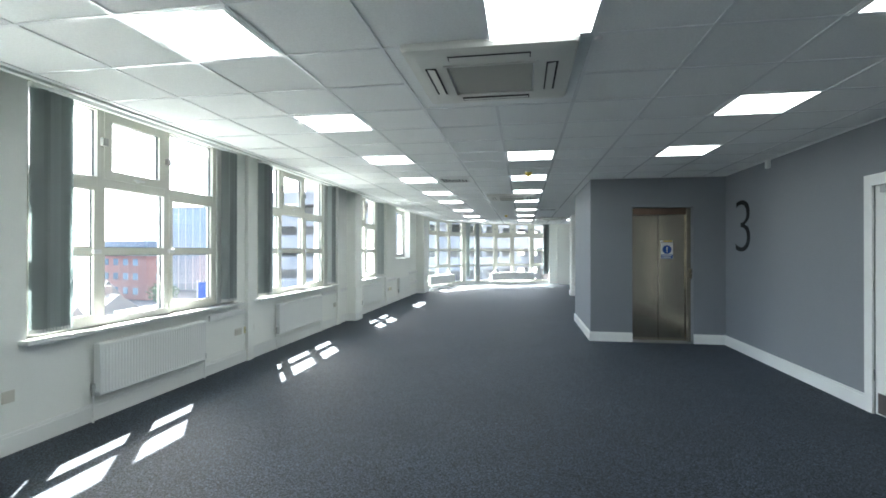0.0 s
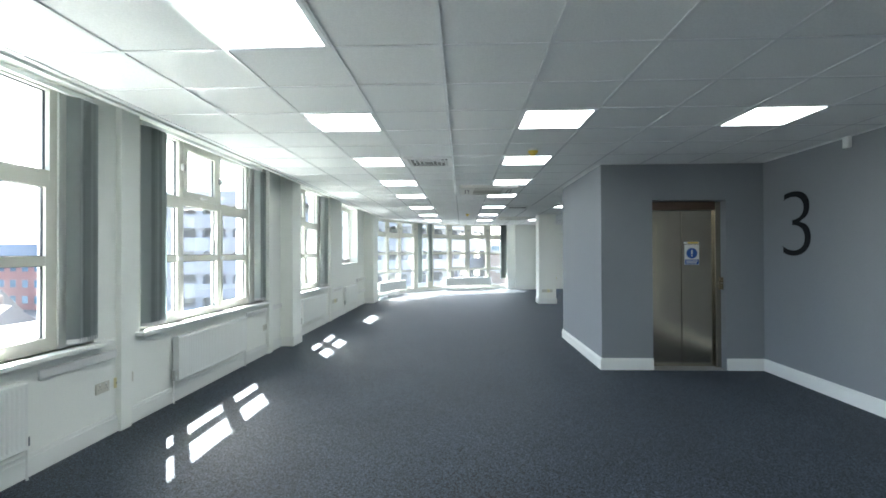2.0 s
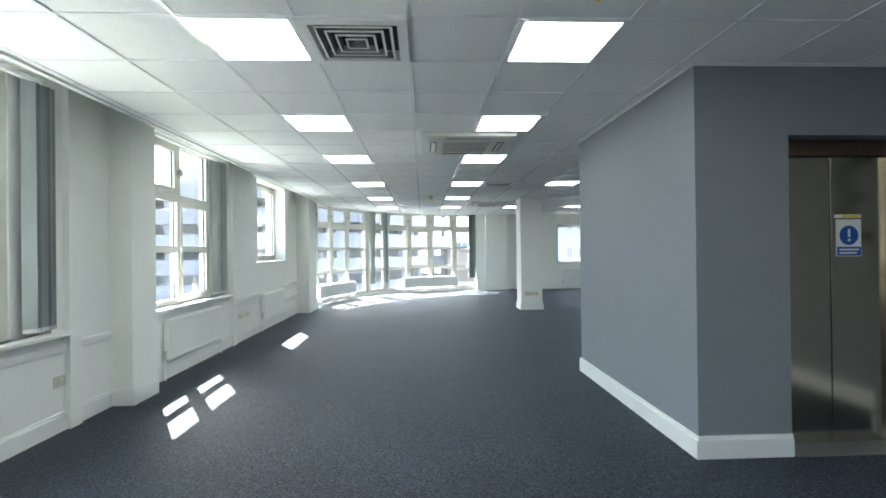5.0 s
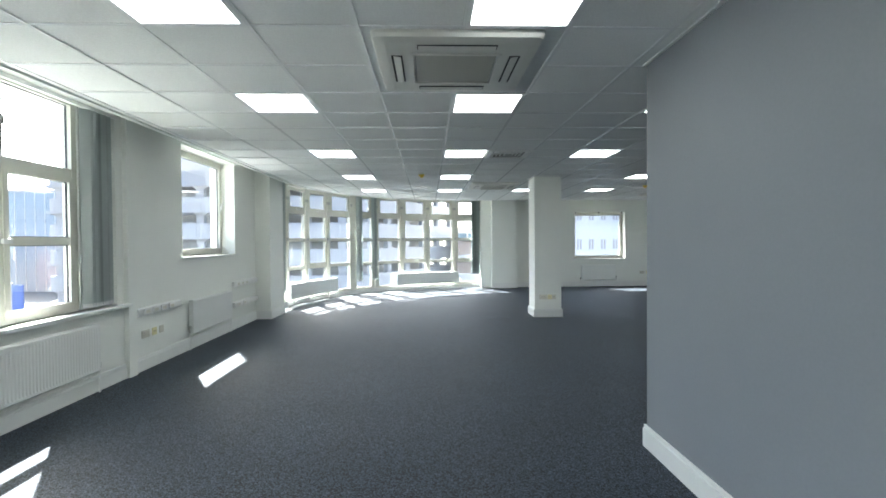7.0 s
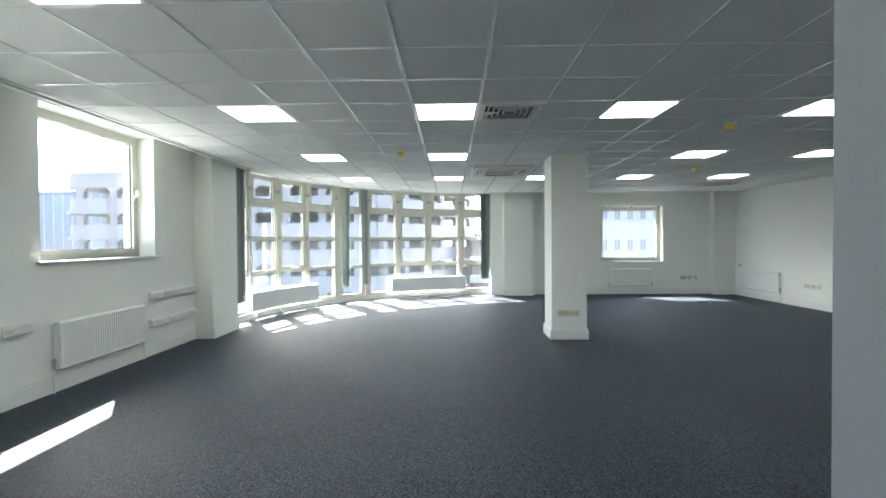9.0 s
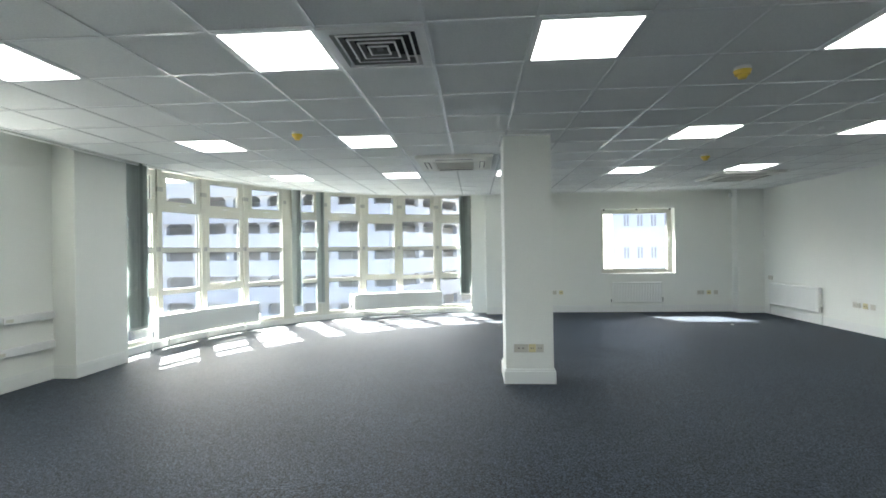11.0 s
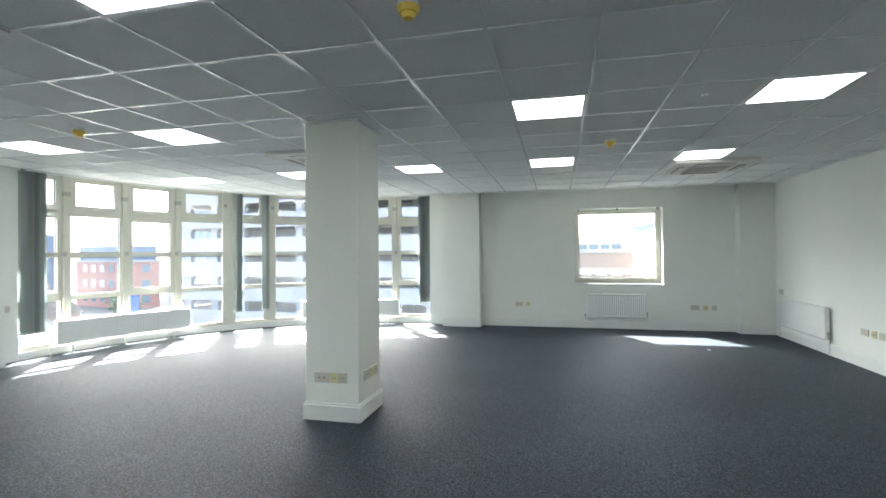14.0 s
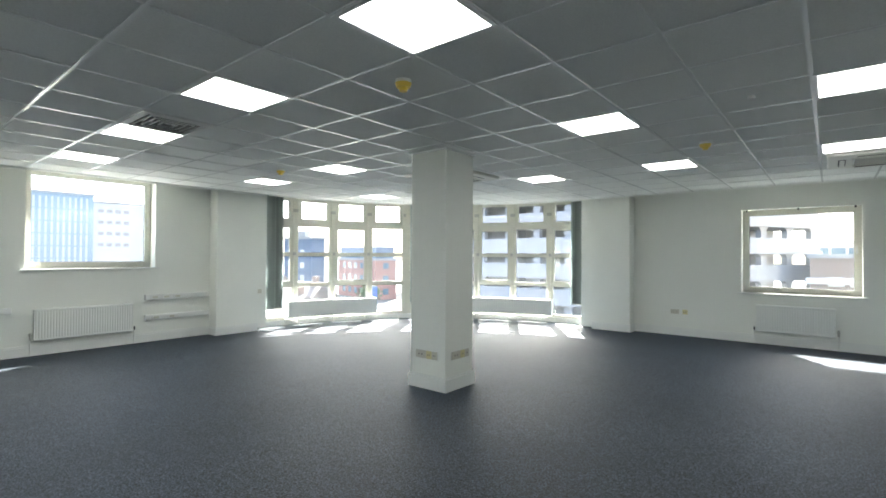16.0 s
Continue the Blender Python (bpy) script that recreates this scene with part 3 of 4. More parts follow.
for i, j in VENTS:
    t = thing("ceiling_vent", "square metal ceiling diffuser with nested louvres", "air vent", "ceiling diffusers", m=Matrix.Translation(((i + 0.5) * TILE, (j - 0.5) * TILE, H)))
    bm = bmesh.new()
    frustum(bm, 0.295, 0.004, 0.295, -0.012)
    frustum(bm, 0.295, -0.012, 0.240, -0.016)
    frustum(bm, 0.240, -0.016, 0.236, 0.05)
    part("frame", bm, M_PLASTIC, t)
    # Black sheet stands for the unlit gaps; blades are dark for shade too.
    part("backing", boxes((-0.295, 0.295, -0.295, 0.295, 0.075, 0.09)), M_DARK, t)
    for r in (0.212, 0.162, 0.112, 0.062):
        bm = bmesh.new()
        frustum(bm, r, -0.012, r - 0.018, 0.020)
        frustum(bm, r - 0.010, -0.012, r - 0.022, 0.020)
        blade = part("louvre", bm, M_LOUVRE, t)
        bm = bmesh.new()
        frustum(bm, r + 0.001, -0.014, r - 0.011, -0.014)
        frustum(bm, r + 0.001, -0.014, r + 0.001, -0.008)
        part("lip", bm, M_PLASTIC, blade, "white folded edge")
    part("centre_plate", boxes((-0.02, 0.02, -0.02, 0.02, -0.006, 0.0)), M_LOUVRE, t)

for x, y in ((0.29, 7.45), (-0.33, 16.0), (3.29, 14.64), (4.51, 17.78)):
    t = thing("smoke_detector", "small yellow smoke detector on the ceiling", "smoke detector", "smoke detectors", m=Matrix.Translation((x, y, H)))
    part("base", cylinder(bmesh.new(), (0, 0, -0.022), 0.052, 0.022, seg=24), M_PLASTIC, t, "white mounting base", smooth=False)
    part("body", cylinder(bmesh.new(), (0, 0, -0.050), 0.046, 0.028, seg=24, r2=0.056), M_YELLOW, t)
    part("sensor_head", cylinder(bmesh.new(), (0, 0, -0.075), 0.026, 0.026, seg=20, r2=0.034), M_YELLOW, t)
for x, y in ((0.62, 3.05), (5.05, 16.45)):
    single("indicator_disc", cylinder(bmesh.new(), (x, y, H - 0.012), 0.022, 0.014), M_PLASTIC, "tiny round white indicator on the ceiling", "indicator", smooth=False)


# ---- windows ----
def ring(bm, u0, u1, v0, v1, wd, w0, w1):
    """A rectangular frame in u (along) and v (up), bars wd wide, from depth w0 to w1."""
    box(bm, u0, u1, w0, w1, v0, v0 + wd)
    box(bm, u0, u1, w0, w1, v1 - wd, v1)
    box(bm, u0, u0 + wd, w0, w1, v0 + wd, v1 - wd)
    box(bm, u1 - wd, u1, w0, w1, v0 + wd, v1 - wd)


def pane(parent, u0, u1, v0, v1, w=0.0):
    ob = part("pane", boxes((u0 - 0.004, u1 + 0.004, w - 0.003, w + 0.003, v0 - 0.004, v1 + 0.004)), M_GLASS, parent)
    ob.visible_shadow = False
    bm = bmesh.new()
    ring(bm, u0, u1, v0, v1, 0.005, w - 0.008, w + 0.008)
    part("gasket", bm, M_GASKET, ob, "thin black glazing gasket")
    return ob


def sash(parent, u0, u1, v0, v1, handle="bottom", bar=0.082):
    """An opening light: a frame proud of the main one, a pane and a handle."""
    bm = bmesh.new()
    ring(bm, u0, u1, v0, v1, bar, -0.052, 0.012)
    s = part("sash", bm, M_UPVC, parent)
    pane(s, u0 + bar, u1 - bar, v0 + bar, v1 - bar, -0.02)
    mid = (u0 + u1) / 2
    bm = bmesh.new()
    if handle == "bottom":
        box(bm, mid - 0.02, mid + 0.02, -0.066, -0.052, v0 + 0.012, v0 + 0.045, bevel=0.003)
        box(bm, mid - 0.06, mid + 0.06, -0.085, -0.066, v0 + 0.022, v0 + 0.038, bevel=0.003)
    else:
        u = u0 + 0.03 if handle == "left" else u1 - 0.03
        vm = (v0 + v1) / 2
        box(bm, u - 0.014, u + 0.014, -0.066, -0.052, vm - 0.045, vm + 0.045, bevel=0.003)
        box(bm, u - 0.011, u + 0.011, -0.092, -0.066, vm - 0.01, vm + 0.09, bevel=0.003)
    part("handle", bm, M_PLASTIC, s, "small white window handle")
    return s


def stay(parent, u, v):
    bm = boxes((u - 0.03, u + 0.03, -0.085, -0.052, v - 0.035, v + 0.035), bevel=0.004)
    part("restrictor", bm, M_LATCH, parent, "white window restrictor block")


def frame_bars(parent, u0, u1, v0, v1, verticals, horizontals, wd=0.065):
    bm = bmesh.new()
    ring(bm, u0, u1, v0, v1, wd, -0.045, 0.035)
    for u, a, b in verticals:
        box(bm, u - 0.04, u + 0.04, -0.045, 0.035, a + wd * (a == v0), b - wd * (b == v1))
    part("frame", bm, M_UPVC, parent)
    bm = bmesh.new()
    for v, a, b, half in horizontals:
        box(bm, a, b, -0.043, 0.033, v - half, v + half)
    if horizontals:
        part("transom", bm, M_UPVC, parent)
    else:
        bm.free()


def west(y, z=0.0, depth=-3.56):
    """Local u runs along +y, depth w away from the room."""
    return Matrix.Translation((depth, y, z)) @ Matrix(((0, -1, 0, 0), (1, 0, 0, 0), (0, 0, 1, 0), (0, 0, 0, 1)))


def big_window(y0, columns, number):
    """A tall window of two or three columns (edges given), three rows."""
    t = thing("window_%d" % number, "cream framed window with opening lights, outlook over town roofs", "window", kind="structure", m=west(y0))
    z0, z1, za, zb = 0.80, 2.78, 1.46, 2.08
    u0, u1 = columns[0], columns[-1]
    frame_bars(t, u0, u1, z0, z1, [(u, z0, z1) for u in columns[1:-1]], [(zb, u0 + 0.065, u1 - 0.065, 0.045), (za, u0 + 0.065, u1 - 0.065, 0.035)])
    for k, (p, q) in enumerate(zip(columns, columns[1:])):
        a = p + (0.065 if k == 0 else 0.04)
        b = q - (0.065 if k == len(columns) - 2 else 0.04)
        middle = (k == 1) if len(columns) == 4 else (k == 0)
        if middle:
            sash(t, a - 0.01, b + 0.01, zb + 0.035, z1 - 0.055)
            stay(t, a - 0.03, 2.44)
            stay(t, b + 0.03, 2.40)
            pane(t, a, b, za + 0.035, zb - 0.045)
            pane(t, a, b, z0 + 0.065, za - 0.035)
        else:
            pane(t, a, b, zb + 0.045, z1 - 0.065)
            bm = bmesh.new()
            ring(bm, a - 0.012, b + 0.012, z0 + 0.05, zb - 0.03, 0.05, -0.052, 0.012)
            box(bm, a + 0.038, b - 0.038, -0.05, 0.01, za - 0.036, za + 0.036)
            s = part("sash", bm, M_UPVC, t)
            pane(s, a + 0.038, b - 0.038, za + 0.036, zb - 0.08, -0.02)
            pane(s, a + 0.038, b - 0.038, z0 + 0.10, za - 0.036, -0.02)
            uh = b - 0.012 if k == 0 else a + 0.012
            part("handle", boxes((uh - 0.05, uh + 0.03, -0.078, -0.05, za - 0.02, za + 0.02), bevel=0.004), M_PLASTIC, s, "small white window handle")
    return t


def sill(y0, y1, z, number):
    bm = boxes((-3.60, -3.36, y0, y1, z - 0.035, z), bevel=0.006)
    return single("window_sill", bm, M_TRIM, "white gloss window sill board", "window sill", "structure")


SETS = [((0.20, 2.80), (0.0, 0.70, 1.50, 2.32)), ((3.33, 5.93), (0.0, 0.70, 1.50, 2.32)), ((6.47, 9.17), (0.06, 0.76, 1.56, 2.38)), ((10.36, 12.55), (0.06, 0.92, 1.74))]
for n, ((p, q), cols) in enumerate(SETS):
    big_window(p, cols, n + 1)
    # boarded jamb where the frame stops short of the opening
    single("window_jamb", boxes((-3.62, -3.50, p + cols[-1], q, 0.80, 2.78)), M_TRIM, "white boarded window jamb", "jamb", "structure")
    if cols[0]:
        single("window_jamb", boxes((-3.62, -3.50, p, p + cols[0], 0.80, 2.78)), M_TRIM, "white boarded window jamb", "jamb", "structure")
    sill(p - 0.06, q + 0.12, 0.80, n)

w = thing("window_5", "small cream framed casement window in a deep reveal", "window", kind="structure", m=west(13.88, depth=-3.71))
frame_bars(w, 0.0, 1.70, 1.25, 2.74, [], [], 0.05)
sash(w, 0.035, 1.665, 1.285, 2.705, "right", 0.062)
single("window_sill", boxes((-3.76, -3.41, 13.83, 15.63, 1.225, 1.25), bevel=0.005), M_TRIM, "thin white window sill", "window sill", "structure")

w = thing("window_6", "small cream framed casement window in a deep reveal", "window", kind="structure", m=Matrix.Translation((4.28, NY + 0.23, 0)))
frame_bars(w, 0.0, 1.60, 0.86, 2.30, [], [], 0.05)
sash(w, 0.035, 1.565, 0.895, 2.265, "right", 0.062)
single("window_sill", boxes((4.22, 5.94, NY - 0.03, NY + 0.27, 0.835, 0.86), bevel=0.005), M_TRIM, "thin white window sill", "window sill", "structure")
for x in (4.36, 5.08, 5.80):
    single("blind_bracket", boxes((x - 0.012, x + 0.012, NY + 0.03, NY + 0.08, 2.265, 2.30), bevel=0.002), M_GASKET, "small dark leftover blind bracket", "bracket", group="blind brackets")
single("window_lintel", boxes((4.2, 5.9, NY + 0.31, NY + 0.51, 2.22, 2.34)), M_CONCRETE, "outer concrete lintel over the small window", "lintel", "structure")

# ---- curved bay glazing ----
PANES = list(range(90, 180, 10))


def bay_local(a):
    """Frame of the flat bay light between a and a + 10 degrees: u along the chord, w outwards."""
    p = Vector((BC[0] + BR * math.cos(radians(a + 10)), BC[1] + BR * math.sin(radians(a + 10)), 0))
    q = Vector((BC[0] + BR * math.cos(radians(a)), BC[1] + BR * math.sin(radians(a)), 0))
    u = (q - p).normalized()
    wv = Vector((math.cos(radians(a + 5)), math.sin(radians(a + 5)), 0))
    m = Matrix(((u.x, wv.x, 0, p.x), (u.y, wv.y, 0, p.y), (0, 0, 1, 0), (0, 0, 0, 1)))
    return m, (q - p).length


for n, a in enumerate(PANES):
    m, L = bay_local(a)
    t = thing("window_%d" % (n + 7), "floor-to-ceiling cream framed light of the curved bay", "window", kind="structure", m=m)
    e = 0.075 if a != 130 else 0.14
    bm = bmesh.new()
    ring(bm, 0.0, L, 0.10, 2.80, 0.075, -0.045, 0.035)
    if a == 130:
        box(bm, 0.075, 0.17, -0.043, 0.033, 0.18, 2.72)
        box(bm, L - 0.17, L - 0.075, -0.043, 0.033, 0.18, 2.72)
        e = 0.17
    part("frame", bm, M_UPVC, t)
    bm = bmesh.new()
    for v, hh in ((2.14, 0.05), (1.485, 0.04), (0.83, 0.04)):
        box(bm, e, L - e, -0.043, 0.033, v - hh, v + hh)
    part("transom", bm, M_UPVC, t)
    sash(t, e - 0.012, L - e + 0.012, 2.17, 2.70)
    if a != 130:
        stay(t, 0.03, 2.42)
        stay(t, L - 0.03, 2.42)
    if a in (90, 110, 150, 170):
        bm = bmesh.new()
        ring(bm, e - 0.012, L - e + 0.012, 0.855, 2.105, 0.06, -0.052, 0.012)
        box(bm, e + 0.048, L - e - 0.048, -0.05, 0.01, 1.447, 1.523)
        s = part("sash", bm, M_UPVC, t)
        pane(s, e + 0.048, L - e - 0.048, 1.523, 2.045, -0.02)
        pane(s, e + 0.048, L - e - 0.048, 0.915, 1.447, -0.02)
        part("handle", boxes((L / 2 - 0.06, L / 2 + 0.06, -0.085, -0.052, 0.868, 0.895), bevel=0.004), M_PLASTIC, s, "small white window handle")
        stay(t, 0.03, 1.5)
        stay(t, L - 0.03, 1.5)
    else:
        pane(t, e, L - e, 1.525, 2.09)
        pane(t, e, L - e, 0.87, 1.445)
    pane(t, e, L - e, 0.175, 0.79)
for a in range(90, 181, 10):
    wide = 0.075 if a in (130, 140) else 0.04
    m = Matrix.Translation((BC[0] + BR * math.cos(radians(a)), BC[1] + BR * math.sin(radians(a)), 0)) @ Matrix.Rotation(radians(a - 90), 4, "Z")
    single("bay_post", boxes((-wide, wide, -0.075, 0.045, 0.0, 2.82), bevel=0.006), M_UPVC, "cream post between the bay lights", "window post", "structure", m=m)
bm = bmesh.new()
arc_strip(bm, BC, BR - 0.1, BR + 0.06, 90, 180, -0.3, 0.11, 36)
single("bay_kerb", bm, M_TRIM, "low white curved kerb under the bay glazing", "kerb", "structure")
bm = bmesh.new()
arc_strip(bm, BC, BR - 0.115, BR - 0.1, 90, 180, 0.0, 0.012, 36)
single("floor_edge_strip", bm, M_ALU, "thin metal carpet edge strip", "trim", "structure")
# Unseen overhang, made deep to keep sun off the upper bay panes.
bm = bmesh.new()
arc_strip(bm, BC, BR + 0.13, BR + 0.95, 86, 184, 2.86, 3.3, 36)
single("bay_cornice", bm, M_CONCRETE, "unseen curved overhang added to cut the sun on the bay", "cornice", "structure")
# Out of view; limits how far sunlight reaches through the straight walls' windows.
single("outer_cornice", boxes((-4.07, WO, SY, 17.4, 2.85, 3.3), (1.5, EX, NO, NY + 0.63, 2.85, 3.3)), M_CONCRETE, "unseen outer concrete cornice that limits the sun in the windows", "cornice", "structure")


# ---- vertical blinds ----
def blind(name_label, m, count, pitch, z0, z1, tilt, width=0.089, rail=None):
    """A drawn-back vertical blind: slats stacked along u from the origin of m; rail: head rail's u from, to."""
    t = thing("vertical_blind", name_label, "blind", "vertical blinds", m=m)
    if rail:
        part("head_rail", boxes((rail[0], rail[1], -0.02, 0.02, z1, z1 + 0.035), bevel=0.003), M_TRIM, t, "white head rail")
    base = bmesh.new()
    box(base, -width / 2, width / 2, -0.0008, 0.0008, z0, z1)
    sl = finish("slat", base, M_BLIND)
    wb = bmesh.new()
    box(wb, -width / 2 + 0.004, width / 2 - 0.004, -0.003, 0.003, z0 - 0.004, z0 + 0.028)
    wm = finish("weight", wb, M_PLASTIC)
    for k in range(count):
        ob = new("slat", sl)
        ob.parent = t
        ob.matrix_basis = Matrix.Translation((k * pitch, random.uniform(-0.006, 0.006), 0)) @ Matrix.Rotation(radians(tilt + random.uniform(-15, 12)), 4, "Z")
        o2 = new("weight", wm)
        o2.parent = ob
        o2["label"] = "white bottom weight"
    return t


BL = "grey fabric vertical blind, drawn back into a stack"
for (p, q), cols in SETS:
    if p > 10:
        blind(BL, west(p + 1.73, depth=-3.42), 9, 0.034, 0.84, 2.70, -36, rail=(-1.5, 0.42))
    else:
        blind(BL, west(p + 0.045, depth=-3.42), 10, 0.027, 0.84, 2.70, -36, rail=(-0.05, 2.5))
        blind(BL, west(q - 0.24, depth=-3.42), 8, 0.025, 0.84, 2.70, -36)


def bay_blind(a, count, z0, tilt):
    m = Matrix.Translation((BC[0] + (BR - 0.14) * math.cos(radians(a)), BC[1] + (BR - 0.14) * math.sin(radians(a)), 0)) @ Matrix.Rotation(radians(a - 90), 4, "Z")
    blind(BL, m, count, 0.024, z0, 2.74, tilt)


for a, c, z0, tilt in ((93.3, 9, 0.42, 35), (131.9, 4, 0.36, -36), (138.4, 6, 0.36, -36), (177.3, 12, 0.36, -36)):
    bay_blind(a, c, z0, tilt)
bm = bmesh.new()
arc_strip(bm, BC, BR - 0.16, BR - 0.12, 91, 179, 2.745, 2.78, 36)
single("curved_head_rail", bm, M_TRIM, "white curved blind rail over the bay", "blind rail")


# ---- radiators ----
def radiator(m, L, h=0.46, z=0.21, label="white fluted panel radiator on the wall", pipes=True):
    """u along the wall, +w into the room (y of m)."""
    t = thing("radiator", label, "radiator", "radiators", m=m)
    bm = bmesh.new()
    n = max(8, int(L / 0.033))
    for face, wv in ((0, 0.085), (1, 0.045)):
        prev = None
        for k in range(n * 4 + 1):
            u = L * k / (n * 4)
            d = (0.0, 0.0035, 0.0035, 0.0)[k % 4] if 0 < k < n * 4 else 0
            top = [bm.verts.new((u, wv - 0.012, z + h)), bm.verts.new((u, wv, z + h - 0.012)), bm.verts.new((u, wv, z + h - 0.03)), bm.verts.new((u, wv - d, z + h - 0.045)), bm.verts.new((u, wv - d, z + 0.045)), bm.verts.new((u, wv, z + 0.03)), bm.verts.new((u, wv, z + 0.012)), bm.verts.new((u, wv - 0.012, z))]
            if prev:
                for a in range(7):
                    bm.faces.new((prev[a], prev[a + 1], top[a + 1], top[a]))
            prev = top
    part("panel", bm, M_RAD, t)
    part("casing", boxes((0.0, L, 0.02, 0.078, z + 0.01, z + h - 0.008)), M_RAD, t)
    bm = boxes((0.008, L - 0.008, 0.03, 0.07, z + h - 0.008, z + h - 0.002))
    part("top_grille", bm, M_RAD, t)
    part("bracket", boxes((0.15, 0.18, 0.0, 0.02, z + 0.05, z + h - 0.05), (L - 0.18, L - 0.15, 0.0, 0.02, z + 0.05, z + h - 0.05)), M_RAD, t)
    if pipes:
        for u, tall in ((-0.035, True), (L + 0.03, False)):
            bm = cylinder(bmesh.new(), (u, 0.05, 0.0), 0.0085, z + 0.05, seg=10)
            cylinder(bm, (min(u, u + 0.035 if u < 0 else L), 0.05, z + 0.045), 0.0085, 0.035, "x", 10)
            p = part("pipe", bm, M_TRIM, t, "white painted pipe")
            bm = cylinder(bmesh.new(), (u, 0.05, z + 0.02), 0.014, 0.06, seg=12)
            if tall:
                cylinder(bm, (u, 0.05, z + 0.075), 0.019, 0.045, seg=14, r2=0.016)
            part("valve", bm, M_LATCH if tall else M_CHROME, p, "grey thermostatic valve" if tall else "chrome lockshield valve")
    return t


def on_west(y, x=WX):
    """u along +y, w into the room (+x)."""
    return Matrix.Translation((x, y, 0)) @ Matrix(((0, 1, 0, 0), (1, 0, 0, 0), (0, 0, 1, 0), (0, 0, 0, 1)))


for y, L in ((0.75, 1.4), (3.88, 1.38), (6.95, 1.52), (10.76, 1.40), (13.98, 1.25)):
    radiator(on_west(y), L)
radiator(Matrix.Translation((5.55, NY, 0)) @ Matrix.Rotation(math.pi, 4, "Z"), 1.05)
radiator(Matrix.Translation((EX, 20.22, 0)) @ Matrix.Rotation(math.pi / 2, 4, "Z"), 1.42)


def curved_radiator(a0, a1):
    t = thing("radiator", "low white curved radiator in front of the bay glazing", "radiator", "radiators")
    bm = bmesh.new()
    n = 190
    prev = None
    for k in range(n + 1):
        a = radians(a0 + (a1 - a0) * k / n)
        d = (0.0, 0.0035, 0.0035, 0.0)[k % 4] if 0 < k < n else 0
        prof = [(BR - 0.14, 0.50), (BR - 0.22, 0.50), (BR - 0.232, 0.488), (BR - 0.232, 0.46), (BR - 0.232 + d, 0.445), (BR - 0.232 + d, 0.215), (BR - 0.232, 0.20), (BR - 0.232, 0.172), (BR - 0.22, 0.16), (BR - 0.14, 0.16)]
        cur = [bm.verts.new((BC[0] + r * math.cos(a), BC[1] + r * math.sin(a), z)) for r, z in prof]
        if prev:
            for b in range(len(prof)):
                c = (b + 1) % len(prof)
                bm.faces.new((prev[b], prev[c], cur[c], cur[b]))
        else:
            bm.faces.new(cur)
        prev = cur
    bm.faces.new(prev[::-1])
    part("panel", bm, M_RAD, t)
    for a in (a0 + 3, (a0 + a1) / 2, a1 - 3):
        c, s = math.cos(radians(a)), math.sin(radians(a))
        part("leg", cylinder(bmesh.new(), (BC[0] + (BR - 0.18) * c, BC[1] + (BR - 0.18) * s, 0.0), 0.014, 0.17, seg=10), M_RAD, t)
    for a in (a0 - 0.7, a1 + 0.7):
        c, s = math.cos(radians(a)), math.sin(radians(a))
        p = part("pipe", cylinder(bmesh.new(), (BC[0] + (BR - 0.18) * c, BC[1] + (BR - 0.18) * s, 0.0), 0.009, 0.26, seg=10), M_TRIM, t)
        part("valve", cylinder(bmesh.new(), (BC[0] + (BR - 0.18) * c, BC[1] + (BR - 0.18) * s, 0.2), 0.02, 0.09, seg=12), M_CHROME, p, "chrome valve")
    return t


curved_radiator(98.8, 123.0)
curved_radiator(148.2, 172.5)


# ---- sockets and trunking ----
def outlet(m, u, z, w, kind, group="wall sockets"):
    label = {"socket": "white plastic power socket plate on the wall", "data": "yellowed plastic data outlet plate on the wall", "blank": "white plastic blank plate on the wall"}[kind]
    t = thing("wall_outlet", label, "socket", group, m=m @ Matrix.Translation((u, 0, z)))
    part("plate", boxes((0, w, 0, 0.011, 0, 0.086), bevel=0.003), M_YELLOWED if kind == "data" else M_PLATE, t)
    if kind == "socket":
        for k in range(2 if w > 0.1 else 1):
            u0 = w * (0.5 if w <= 0.1 else (0.27 + 0.46 * k))
            part("pin_hole", boxes((u0 - 0.004, u0 + 0.004, 0.0108, 0.0125, 0.052, 0.064), (u0 - 0.015, u0 - 0.008, 0.0108, 0.0125, 0.030, 0.036), (u0 + 0.008, u0 + 0.015, 0.0108, 0.0125, 0.030, 0.036)), M_PORT, t)
            part("switch", boxes((u0 - 0.006, u0 + 0.006, 0.011, 0.015, 0.066, 0.080), bevel=0.002), M_PLASTIC, t)
    elif kind == "data":
        for k in range(2):
            part("port", boxes((w * (0.3 + 0.4 * k) - 0.008, w * (0.3 + 0.4 * k) + 0.008, 0.0105, 0.0125, 0.034, 0.052)), M_PORT, t)
    return t


def outlet_row(m, u, z, kinds):
    for k in kinds:
        w = 0.146 if k == "socket" else 0.086
        outlet(m, u, z, w, k)
        u += w + 0.06


outlet_row(on_west(2.95), 0, 0.37, ("socket", "blank"))
outlet_row(on_west(5.94), 0, 0.37, ("socket", "data", "blank"))
outlet_row(on_west(9.18), 0, 0.36, ("socket", "data"))
outlet_row(on_west(12.95), 0, 0.36, ("socket", "data", "blank"))
n_wall = Matrix.Translation((0, NY, 0)) @ Matrix.Rotation(math.pi, 4, "Z")
outlet_row(n_wall, -3.42, 0.40, ("data", "socket"))
outlet_row(n_wall, -6.78, 0.38, ("blank", "data", "socket"))
e_wall = Matrix.Translation((EX, 0, 0)) @ Matrix.Rotation(math.pi / 2, 4, "Z")
outlet_row(e_wall, 19.1, 0.40, ("blank", "data", "socket"))
